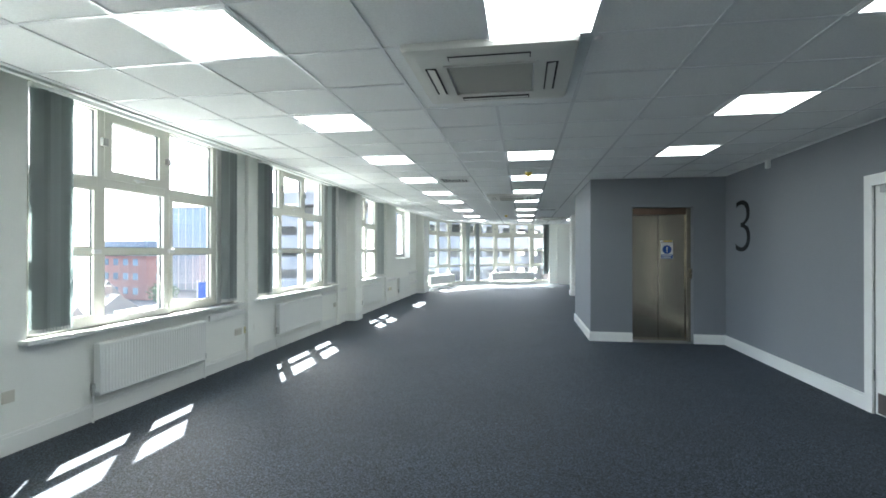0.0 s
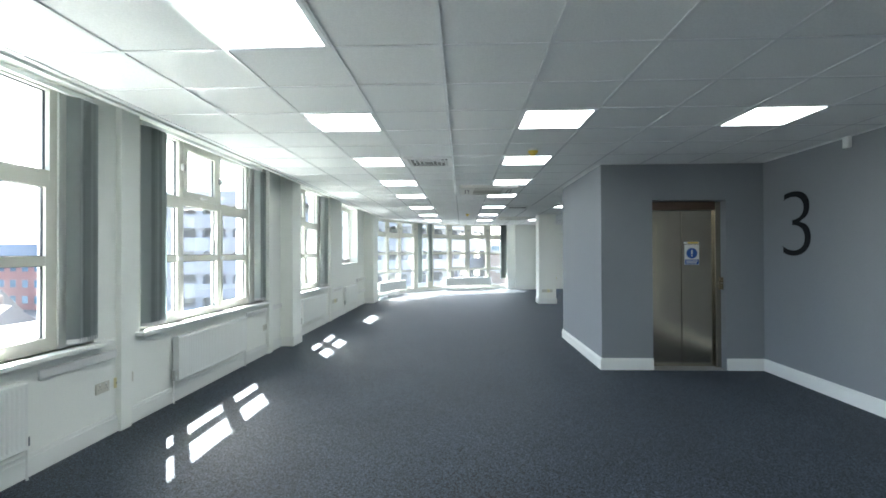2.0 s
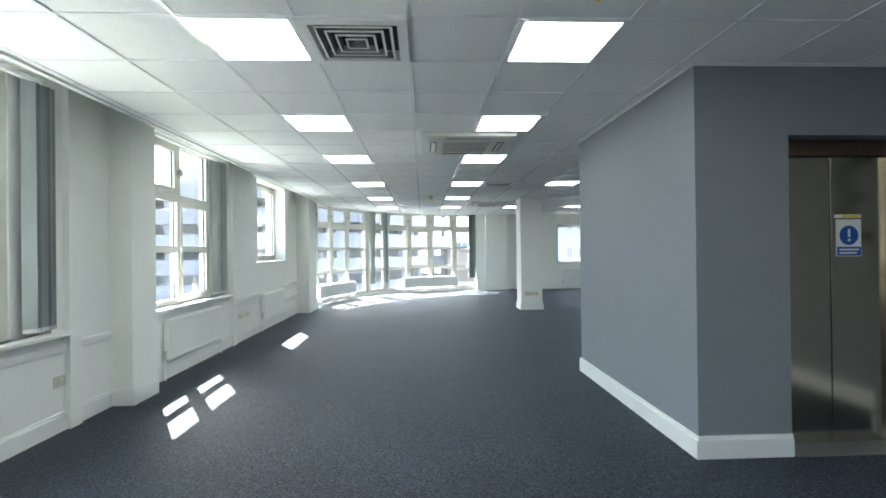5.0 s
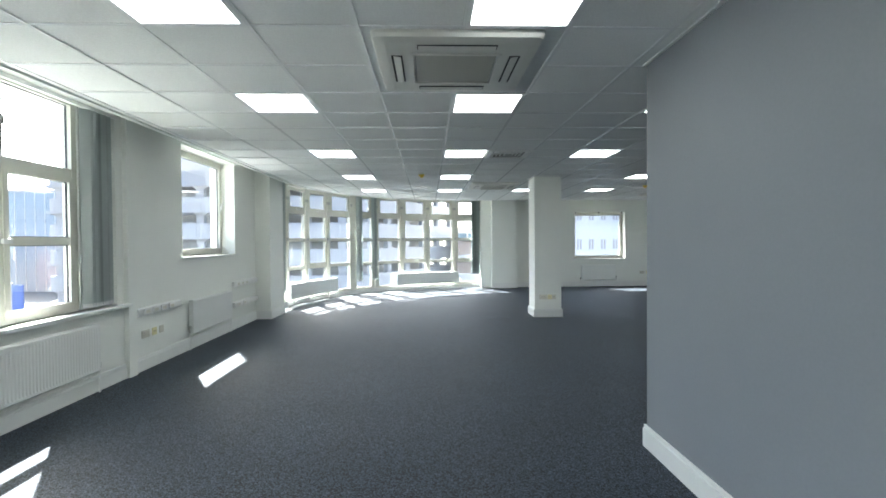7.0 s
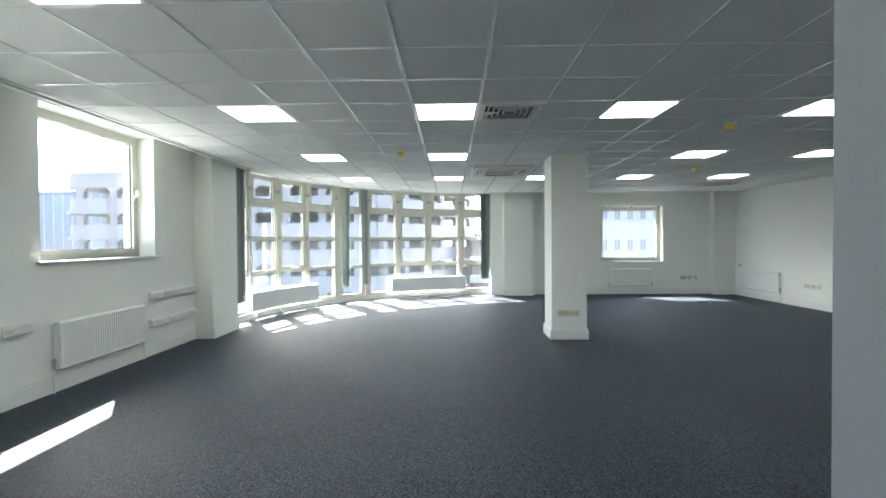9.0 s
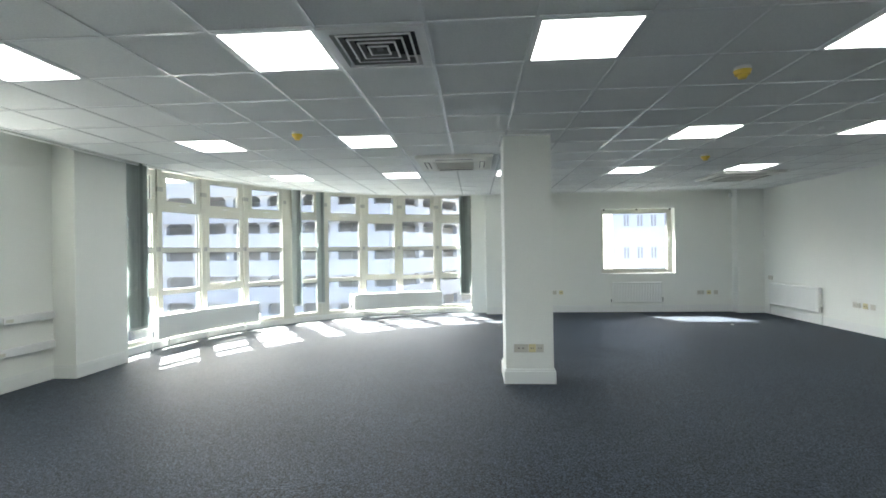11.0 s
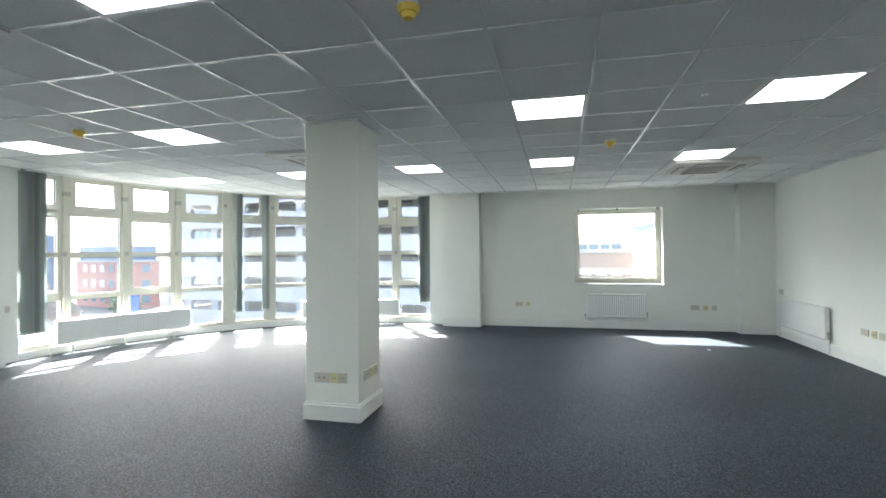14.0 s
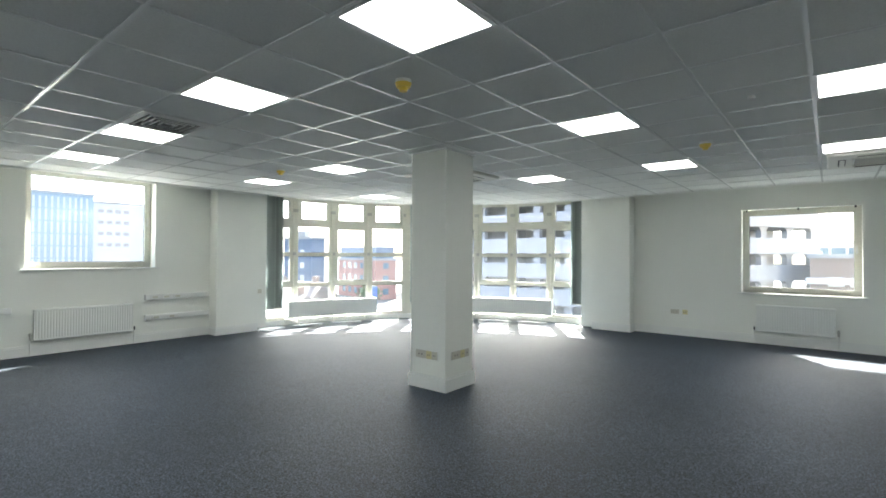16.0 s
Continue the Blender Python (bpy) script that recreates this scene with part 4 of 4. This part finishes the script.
outlet(on_west(17.36, x=WX + 0.06), 0, 0.70, 0.146, "blank")
outlet(e_wall, 21.65, 0.72, 0.146, "blank")


def trunking(m, L, z, h, sockets, deep=0.045):
    t = thing("trunking", "white plastic cable trunking with outlets on the wall", "cable trunking", "wall trunking", m=m)
    bm = boxes((0, L, 0, deep, z, z + h), bevel=0.004)
    part("channel", bm, M_PLASTIC, t)
    part("lid", boxes((0.004, L - 0.004, deep, deep + 0.005, z + 0.012, z + h - 0.012), bevel=0.002), M_PLASTIC, t)
    for u in sockets:
        o = part("outlet_plate", boxes((u, u + 0.13, 0.05, 0.060, z + 0.01, z + h - 0.01), bevel=0.003), M_PLASTIC, t)
        part("port", boxes((u + 0.025, u + 0.105, 0.0598, 0.0610, z + h * 0.32, z + h * 0.68)), M_PLATE, o)


trunking(on_west(12.82), 0.92, 0.62, 0.09, (0.10, 0.27, 0.44, 0.61))
trunking(on_west(15.42), 1.06, 0.70, 0.09, (0.08, 0.26, 0.44))
trunking(on_west(15.42), 1.06, 0.36, 0.09, (0.10, 0.35))
trunking(on_west(5.42), 0.74, 0.63, 0.07, (), 0.02)
trunking(on_west(8.62), 0.67, 0.63, 0.07, (), 0.02)
trunking(on_west(9.44), 0.43, 0.63, 0.07, (), 0.02)

for m in (Matrix.Translation((COL[1] - 0.10, COL[2], 0)) @ Matrix.Rotation(math.pi, 4, "Z"), Matrix.Translation((COL[1], COL[2] + 0.10, 0)) @ Matrix.Rotation(-math.pi / 2, 4, "Z") @ Matrix.Scale(-1, 4, (1, 0, 0))):
    t = thing("column_outlet", "row of white and yellowed sockets on the column", "socket", "wall sockets", m=m if m.to_3x3().determinant() > 0 else Matrix.Translation((COL[1], COL[3] - 0.08, 0)) @ Matrix.Rotation(-math.pi / 2, 4, "Z"))
    part("backplate", boxes((0, 0.32, 0, 0.006, 0.33, 0.425), bevel=0.002), M_PLASTIC, t)
    for u, w, mat in ((0.006, 0.075, M_PLATE), (0.086, 0.075, M_YELLOWED), (0.166, 0.148, M_PLATE)):
        p = part("plate", boxes((u, u + w, 0.006, 0.015, 0.335, 0.42), bevel=0.003), mat, t)
        for k in (0.3, 0.6):
            part("port", boxes((u + w * k, u + w * (k + 0.14), 0.0148, 0.0160, 0.37, 0.385)), M_PORT, p)

# ---- lift ----
lift = thing("lift_door", "closed two-leaf brushed steel lift door", "lift door")
DY = LY0 + 0.17
part("leaf", boxes((1.995, 2.385, DY, DY + 0.04, 0.012, 2.05), bevel=0.003), M_STEEL, lift)
part("leaf", boxes((2.391, 2.80, DY, DY + 0.04, 0.012, 2.05), bevel=0.003), M_STEEL, lift)
part("jamb", boxes((1.952, 1.99, DY - 0.05, DY + 0.05, 0.0, 2.16), bevel=0.003), M_STEEL, lift)
part("jamb", boxes((2.80, 2.868, DY - 0.05, DY + 0.05, 0.0, 2.16), bevel=0.003), M_STEEL, lift)
# Door head coloured dark for the shadow under the opening's top.
part("header", boxes((1.99, 2.80, DY - 0.04, DY + 0.05, 2.055, 2.165), bevel=0.003), M_SHADOW_BRONZE, lift, "bronze door head, darkened for the shadow in the recess")
part("threshold", boxes((1.97, 2.85, LY0 - 0.03, DY + 0.05, 0.0, 0.010), bevel=0.002), M_ALU, lift)
part("back", boxes((1.953, 2.867, DY + 0.06, DY + 0.08, 0.0, 2.165)), M_DARK, lift)
button = thing("lift_button", "small steel lift call plate with a round button", "lift button")
part("plate", boxes((2.865, 2.868, LY0 + 0.06, LY0 + 0.12, 1.02, 1.18)), M_STEEL, button)
part("button", cylinder(bmesh.new(), (2.856, LY0 + 0.09, 1.10), 0.014, 0.010, "x", 16), M_CHROME, button)

sign = thing("lift_sign", "white lift notice with a blue warning disc and blue band", "sign")
SX, SZ, SYF = 2.43, 1.34, DY - 0.002
part("plate", boxes((SX, SX + 0.185, SYF - 0.002, SYF + 0.002, SZ, SZ + 0.265)), M_PLASTIC, sign)
disc = part("disc", cylinder(bmesh.new(), (SX + 0.0925, SYF - 0.0035, SZ + 0.150), 0.070, 0.0015, "y", 32), M_BLUE, sign, "blue disc")
bm = boxes((SX + 0.084, SX + 0.101, SYF - 0.0055, SYF - 0.0035, SZ + 0.138, SZ + 0.195))
cylinder(bm, (SX + 0.0925, SYF - 0.0055, SZ + 0.116), 0.010, 0.002, "y", 16)
part("exclamation_mark", bm, M_PLASTIC, disc, "white exclamation mark")
part("band", boxes((SX + 0.004, SX + 0.181, SYF - 0.0035, SYF - 0.002, SZ + 0.004, SZ + 0.068)), M_BLUE, sign)
part("text_line", boxes((SX + 0.02, SX + 0.165, SYF - 0.005, SYF - 0.0035, SZ + 0.042, SZ + 0.054)), M_PLASTIC, sign)
part("text_line", boxes((SX + 0.02, SX + 0.150, SYF - 0.005, SYF - 0.0035, SZ + 0.018, SZ + 0.030)), M_PLASTIC, sign)
strip = thing("warning_strip", "small yellow and white sticker above the lift notice", "sticker")
part("backing", boxes((SX - 0.01, SX + 0.185, SYF - 0.002, SYF + 0.002, SZ + 0.275, SZ + 0.30)), M_PLASTIC, strip)
part("yellow_patch", boxes((SX + 0.04, SX + 0.175, SYF - 0.0035, SYF - 0.002, SZ + 0.278, SZ + 0.297)), M_YELLOW, strip)

# painted floor number
cu = bpy.data.curves.new("digit", "FONT")
cu.body, cu.size, cu.extrude, cu.align_x = "3", 1.0, 0.004, "CENTER"
cu.offset = -0.02
tmp = bpy.data.objects.new("digit", cu)
scene.collection.objects.link(tmp)
me = bpy.data.meshes.new_from_object(tmp)
bpy.data.objects.remove(tmp)
xs = [v.co.x for v in me.vertices]
ys = [v.co.y for v in me.vertices]
for v in me.vertices:
    v.co = ((v.co.x - (max(xs) + min(xs)) / 2) / (max(xs) - min(xs)) * 0.46, (v.co.y - min(ys)) / (max(ys) - min(ys)) * 0.74, v.co.z)
me.materials.clear()
me.materials.append(M_BLACK)
digit = tagged(new("floor_number", me), "large black number 3 fixed to the grey wall", "number")
digit.matrix_world = Matrix.Translation((RX - 0.006, 7.83, 1.46)) @ Matrix(((0, 0, -1, 0), (-1, 0, 0, 0), (0, 1, 0, 0), (0, 0, 0, 1)))

# ---- door in the grey wall ----
door = thing("door_1", "white painted door with dark kick plate, closed", "door", kind="structure")
bm = boxes((RX - 0.02, RX + 0.17, 5.22, 5.32, 0, 2.16), (RX - 0.02, RX + 0.17, 4.20, 4.30, 0, 2.16), (RX - 0.02, RX + 0.17, 4.30, 5.22, 2.06, 2.16))
part("door_frame", bm, M_TRIM, door)
leaf = part("leaf", boxes((RX + 0.005, RX + 0.05, 4.305, 5.215, 0.008, 2.055), bevel=0.002), M_TRIM, door)
part("kick_plate", boxes((RX + 0.002, RX + 0.005, 4.34, 5.18, 0.02, 0.20)), M_KICK, leaf, "dark metal kick plate")
for z in (0.30, 1.10, 1.82):
    part("hinge", cylinder(bmesh.new(), (RX + 0.0, 5.217, z), 0.009, 0.10, seg=10), M_CHROME, door, "steel hinge")
part("handle", cylinder(boxes((RX - 0.003, RX + 0.005, 4.27, 4.32, 0.95, 1.15)), (RX - 0.05, 4.295, 1.05), 0.009, 0.05, "x", 12), M_CHROME, leaf, "steel lever handle")
bm = boxes((RX - 0.06, RX + 0.004, 4.82, 5.06, 1.98, 2.04), bevel=0.004)
box(bm, RX - 0.05, RX - 0.03, 4.60, 5.0, 2.045, 2.06)
part("door_closer", bm, M_ALU, leaf, "grey metal door closer")
single("wall_sensor", boxes((RX - 0.045, RX, 7.03, 7.10, 2.53, 2.64), bevel=0.008), M_PLASTIC, "small white motion sensor high on the wall", "sensor")
single("wall_sensor", boxes((7.04, 7.09, NY - 0.07, NY - 0.005, 2.50, 2.60), bevel=0.008), M_PLASTIC, "small white motion sensor high on the wall", "sensor")
single("carpet_scrap", cylinder(bmesh.new(), (3.22, 5.95, 0.0), 0.022, 0.006, seg=9), M_DARK, "tiny dark scrap lying on the carpet", "scrap")
single("paper_scrap", boxes((6.10, 6.15, 20.28, 20.31, 0.0, 0.006), bevel=0.002), M_PLASTIC, "tiny white paper scrap lying on the carpet", "scrap")

# ---- town outside ----
GZ = -9.5
single("ground", boxes((-900, 900, -900, 900, GZ - 0.5, GZ)), M_ASPHALT, "grey streets and yards far below the windows", "ground", "structure")


def house(name, label, x0, x1, y0, y1, z1, wall_mat, rows, face, win_w, win_h, pitch, roof_mat=M_ROOF, turn=0.0, win_mat=M_FACADE_GLASS, first=1.2, storey=3.2, paired=False, plant=True, most=999):
    """A flat-roofed building with rows of windows on one or two faces ('s', 'e')."""
    cx, cy = (x0 + x1) / 2, (y0 + y1) / 2
    hx, hy = (x1 - x0) / 2, (y1 - y0) / 2
    t = thing(name, label, "building", m=Matrix.Translation((cx, cy, GZ)) @ Matrix.Rotation(radians(turn), 4, "Z"))
    top = z1 - GZ
    part("wall", boxes((-hx, hx, -hy, hy, 0, top)), wall_mat, t)
    part("roof", boxes((-hx - 0.3, hx + 0.3, -hy - 0.3, hy + 0.3, top, top + 0.5), *(((-hx * 0.4, hx * 0.2, -hy * 0.3, hy * 0.5, top + 0.5, top + 2.2),) if plant else ())), roof_mat, t)
    leaves = ((-win_w / 2, -win_w * 0.12, -0.06, 0.06, 0, win_h), (win_w * 0.12, win_w / 2, -0.06, 0.06, 0, win_h)) if paired else ((-win_w / 2, win_w / 2, -0.06, 0.06, 0, win_h),)
    cell = finish("window", boxes(*leaves), win_mat)
    for f in face:
        length = hx * 2 if f == "s" else hy * 2
        n = int((length - 1.0) // pitch)
        for r in range(rows):
            z = first + r * storey
            if z + win_h > top:
                continue
            for k in range(min(n, most)):
                u = (k - (n - 1) / 2) * pitch
                ob = new("window", cell)
                ob.parent = t
                ob.matrix_basis = pose(u, -hy, z) if f == "s" else pose(hx, u, z, 0, 0, 90)
    return t


# multi-storey car park with concrete parapet bands
STOREY = 3.4


def car_park(name, label, p0, p1, levels, rounded):
    p0, p1 = Vector(p0), Vector(p1)
    along = (p1 - p0).normalized()
    out = Vector((along.y, -along.x))
    park = thing(name, label, "building", m=Matrix(((along.x, -out.x, 0, p0.x), (along.y, -out.y, 0, p0.y), (0, 0, 1, 0), (0, 0, 0, 1))))
    L = (p1 - p0).length
    for k in range(levels):
        z = -8.3 + STOREY * k
        bm = bmesh.new()
        if rounded == "start":
            arc_strip(bm, (3.0, 3.0), 2.65, 3.0, 180, 270, z, z + 2.0, 10)
            box(bm, 3.0, L, 0.0, 0.35, z, z + 2.0)
            box(bm, 0.0, 0.35, 3.0, 28.0, z, z + 2.0)
        else:
            arc_strip(bm, (L - 3.0, 3.0), 2.65, 3.0, 270, 360, z, z + 2.0, 10)
            box(bm, 0.0, L - 3.0, 0.0, 0.35, z, z + 2.0)
            box(bm, L - 0.35, L, 3.0, 20.0, z, z + 2.0)
        part("parapet", bm, M_CONCRETE, park)
        part("deck", boxes((0.6, L - 0.6, 0.6, 14.0, z, z + 0.45)), M_CONCRETE, park)
        if k < levels - 1:
            n = max(3, int(L / 4.6))
            for c in range(n):
                x = 2.5 + c * (L - 5.0) / (n - 1)
                bm = bmesh.new()
                for w0, w1, z0, z1 in ((0.5, 0.5, z + 0.45, z + STOREY - 0.4), (0.5, 0.95, z + STOREY - 0.4, z + STOREY)):
                    a = [bm.verts.new((x + sx * w0, y, z0)) for sx, y in ((-1, 0.6), (1, 0.6), (1, 1.3), (-1, 1.3))]
                    b = [bm.verts.new((x + sx * w1, y, z1)) for sx, y in ((-1, 0.6), (1, 0.6), (1, 1.3), (-1, 1.3))]
                    for q in range(4):
                        bm.faces.new((a[q], a[(q + 1) % 4], b[(q + 1) % 4], b[q]))
                part("pillar", bm, M_CONCRETE, park)
    # Added wall closes off the sky so the deck openings look shaded.
    part("inner_wall", boxes((0.8, L - 0.8, 7.0, 7.3, GZ, -8.3 + STOREY * (levels - 1))), M_GARAGE_SHADE, park, "wall added behind the decks to stand for their shade")
    return park


main = car_park("car_park", "pale concrete multi-storey car park with open decks", (-51.0, 71.0), (-9.0, 69.0), 6, "start")
part("stair_tower", boxes((15.0, 20.0, 5.0, 10.0, GZ, 14.0)), M_CONCRETE, main)
car_park("car_park_wing", "receding wing of the concrete car park", (-8.9, 69.2), (5.5, 95.0), 6, "end")

house("office_block", "red brick office block with a dark upper floor", -101, -80, 95, 101, 0.2, M_BRICK, 3, "se", 1.6, 1.5, 3.4, turn=-14, plant=False)
single("office_upper_floor", boxes((-10.0, 10.0, -2.6, 2.6, 0.0, 2.9)), M_NAVY, "dark blue clad upper floor on the brick block", "building", m=pose(-90.5, 98, 0.7, 0, 0, -14))
house("navy_block", "dark blue clad apartment block", -107, -95, 84, 88, 5.5, M_NAVY, 5, "se", 1.8, 1.5, 4.2, win_mat=M_RENDERED)
house("glass_office", "blue glass curtain-wall office building", -96, -58, 118, 140, 13.0, M_CURTAIN, 7, "se", 0.18, 2.9, 2.2, win_mat=M_RENDERED, storey=3.2, first=0.2)
house("white_block", "white rendered block with a few small dark windows", -160, -140, 50.2, 84, 14.5, M_RENDERED, 5, "e", 1.3, 0.9, 1.9, storey=2.9, first=12.9, win_mat=M_SHADED_PANE, plant=False, most=4)
house("glass_wing", "pale blue glass wing with close white mullions", -160, -139, 22, 50, 16.0, M_CURTAIN, 8, "e", 0.42, 2.7, 1.15, storey=3.0, first=1.0, win_mat=M_RENDERED, plant=False)
house("pale_flats", "pale rendered block of flats with regular windows", 18.6, 55, 72, 90, 16.0, M_FLATS, 6, "s", 0.62, 1.4, 1.65, win_mat=M_SHADED_PANE, first=1.64, storey=4.0, paired=True)
house("banded_office", "low office with brown and white bands", 3.6, 14.4, 84, 100, 1.4, M_BROWN, 3, "s", 1.5, 1.1, 2.0, plant=False, win_mat=M_RENDERED)
house("setback_office", "white set-back office floor behind the low office", 3.0, 15.5, 101, 112, 3.4, M_RENDERED, 1, "s", 1.6, 1.4, 1.9, first=11.0, plant=False)
single("banded_office_fascia", boxes((3.2, 14.8, 83.3, 83.95, -1.6, -0.9), (3.2, 14.8, 83.3, 83.95, -5.0, -3.8)), M_RENDERED, "white fascia bands of the low office", "building")
house("low_white_block", "low white rendered block behind the flats", 17.6, 26, 92, 104, 3.6, M_RENDERED, 4, "s", 1.2, 1.2, 2.4, first=0.9, plant=True)
house("distant_tower", "hazy blue distant office block", 30, 44, 190, 210, 10.0, M_HAZY, 6, "s", 2.6, 1.4, 4.0)
house("roof_shed", "flat-roofed pale workshop below the windows", -34, -19, 26, 40, -5.2, M_RENDERED, 1, "se", 1.5, 1.2, 3.5)
house("roof_annexe", "flat white roof just below the windows", -30, -7, -12, 20, -4.2, M_RENDERED, 1, "e", 1.5, 1.2, 3.5, roof_mat=M_MEMBRANE)


def gable(x, y, L, W, z, label):
    t = thing("house", label, "building", m=pose(x, y, GZ, 0, 0, random.uniform(-20, 20)))
    part("wall", boxes((-L / 2, L / 2, -W / 2, W / 2, 0, z)), M_BROWN, t)
    bm = bmesh.new()
    pr = [(-L / 2 - 0.3, -W / 2 - 0.4, z), (-L / 2 - 0.3, W / 2 + 0.4, z), (-L / 2 - 0.3, 0, z + W * 0.42), (L / 2 + 0.3, -W / 2 - 0.4, z), (L / 2 + 0.3, W / 2 + 0.4, z), (L / 2 + 0.3, 0, z + W * 0.42)]
    v = [bm.verts.new(c) for c in pr]
    for f in ((0, 2, 1), (3, 4, 5), (0, 3, 5, 2), (2, 5, 4, 1), (0, 1, 4, 3)):
        bm.faces.new([v[i] for i in f])
    roof = part("roof", bm, M_SLATE, t)
    part("chimney", boxes((L * 0.3, L * 0.3 + 0.9, -0.4, 0.4, z + 0.5, z + W * 0.42 + 0.9)), M_BROWN, roof)


for x, y, L, W, z in ((-52, 50, 14, 8, 2.6), (-68, 62, 12, 8, 3.0), (-46, 34, 15, 8, 2.6), (-76, 48, 16, 9, 3.0), (-90, 70, 14, 9, 3.4)):
    gable(x, y, L, W, z, "brown brick house with a slate gable roof")

# parked cars
for k in range(22):
    x, y = -46 + (k % 11) * 3.4, 55 + (k // 11) * 6.5
    t = thing("car", "small car parked in the yard below", "car", "parked cars", m=pose(x, y, GZ, 0, 0, 90 + random.uniform(-3, 3)))
    bm = boxes((-2.1, 2.1, -0.85, 0.85, 0.3, 0.85), bevel=0.12)
    part("body", bm, M_CARS[k % 4], t)
    bm = bmesh.new()
    frustum(bm, 1.0, 0.85, 0.75, 1.4)
    bmesh.ops.contextual_create(bm, geom=[e for e in bm.edges if all(v.co.z > 1.3 for v in e.verts)])
    part("cabin", bm, M_FACADE_GLASS, t)
    for sx in (-1.3, 1.3):
        for sy in (-0.86, 0.70):
            part("wheel", cylinder(bmesh.new(), (sx, sy, 0.32), 0.32, 0.16, "y", 14), M_GASKET, t)
pole = thing("banner_post", "tall blue banner sign on a post in the yard", "sign")
part("post", boxes((-39.2, -39.0, 52.9, 53.1, GZ, -2.2)), M_ALU, pole)
part("banner", boxes((-39.0, -38.0, 52.95, 53.05, -7.2, -2.4)), M_BLUE, pole)


# tree by the yard
def tree(x, y, hgt):
    t = thing("tree", "leafy green tree among the roofs", "tree", m=pose(x, y, GZ))
    bm = bmesh.new()
    cylinder(bm, (0, 0, 0), 0.22, hgt * 0.6, seg=8, r2=0.08)
    for k in range(6):
        a = k * 1.1
        m = Matrix.Translation((0, 0, hgt * (0.3 + 0.05 * k))) @ Matrix.Rotation(a, 4, "Z") @ Matrix.Rotation(radians(50), 4, "Y")
        bmesh.ops.create_cone(bm, cap_ends=True, segments=6, radius1=0.08, radius2=0.02, depth=hgt * 0.35, matrix=m @ Matrix.Translation((0, 0, hgt * 0.17)))
    part("trunk", bm, M_BARK, t)
    vs, fs = [], []
    for k in range(900):
        d = Vector((random.gauss(0, 1), random.gauss(0, 1), random.gauss(0, 0.9)))
        p = Vector((0, 0, hgt * 0.68)) + d.normalized() * (hgt * 0.33 * random.uniform(0.45, 1.0)) + Vector((random.uniform(-0.5, 0.5), random.uniform(-0.5, 0.5), 0))
        r = Euler((random.uniform(0, 6), random.uniform(0, 6), random.uniform(0, 6))).to_matrix()
        n = len(vs)
        vs += [tuple(p + r @ Vector(c)) for c in ((-0.22, 0, 0), (0, -0.12, 0.03), (0.25, 0, 0), (0, 0.12, 0.03))]
        fs.append((n, n + 1, n + 2, n + 3))
    me = bpy.data.meshes.new("crown")
    me.from_pydata(vs, [], fs)
    me.materials.append(M_LEAF)
    ob = new("crown", me)
    ob.parent = t


for x, y, h in ((-38, 45, 4.5), (-58, 70, 6.0)):
    tree(x, y, h)
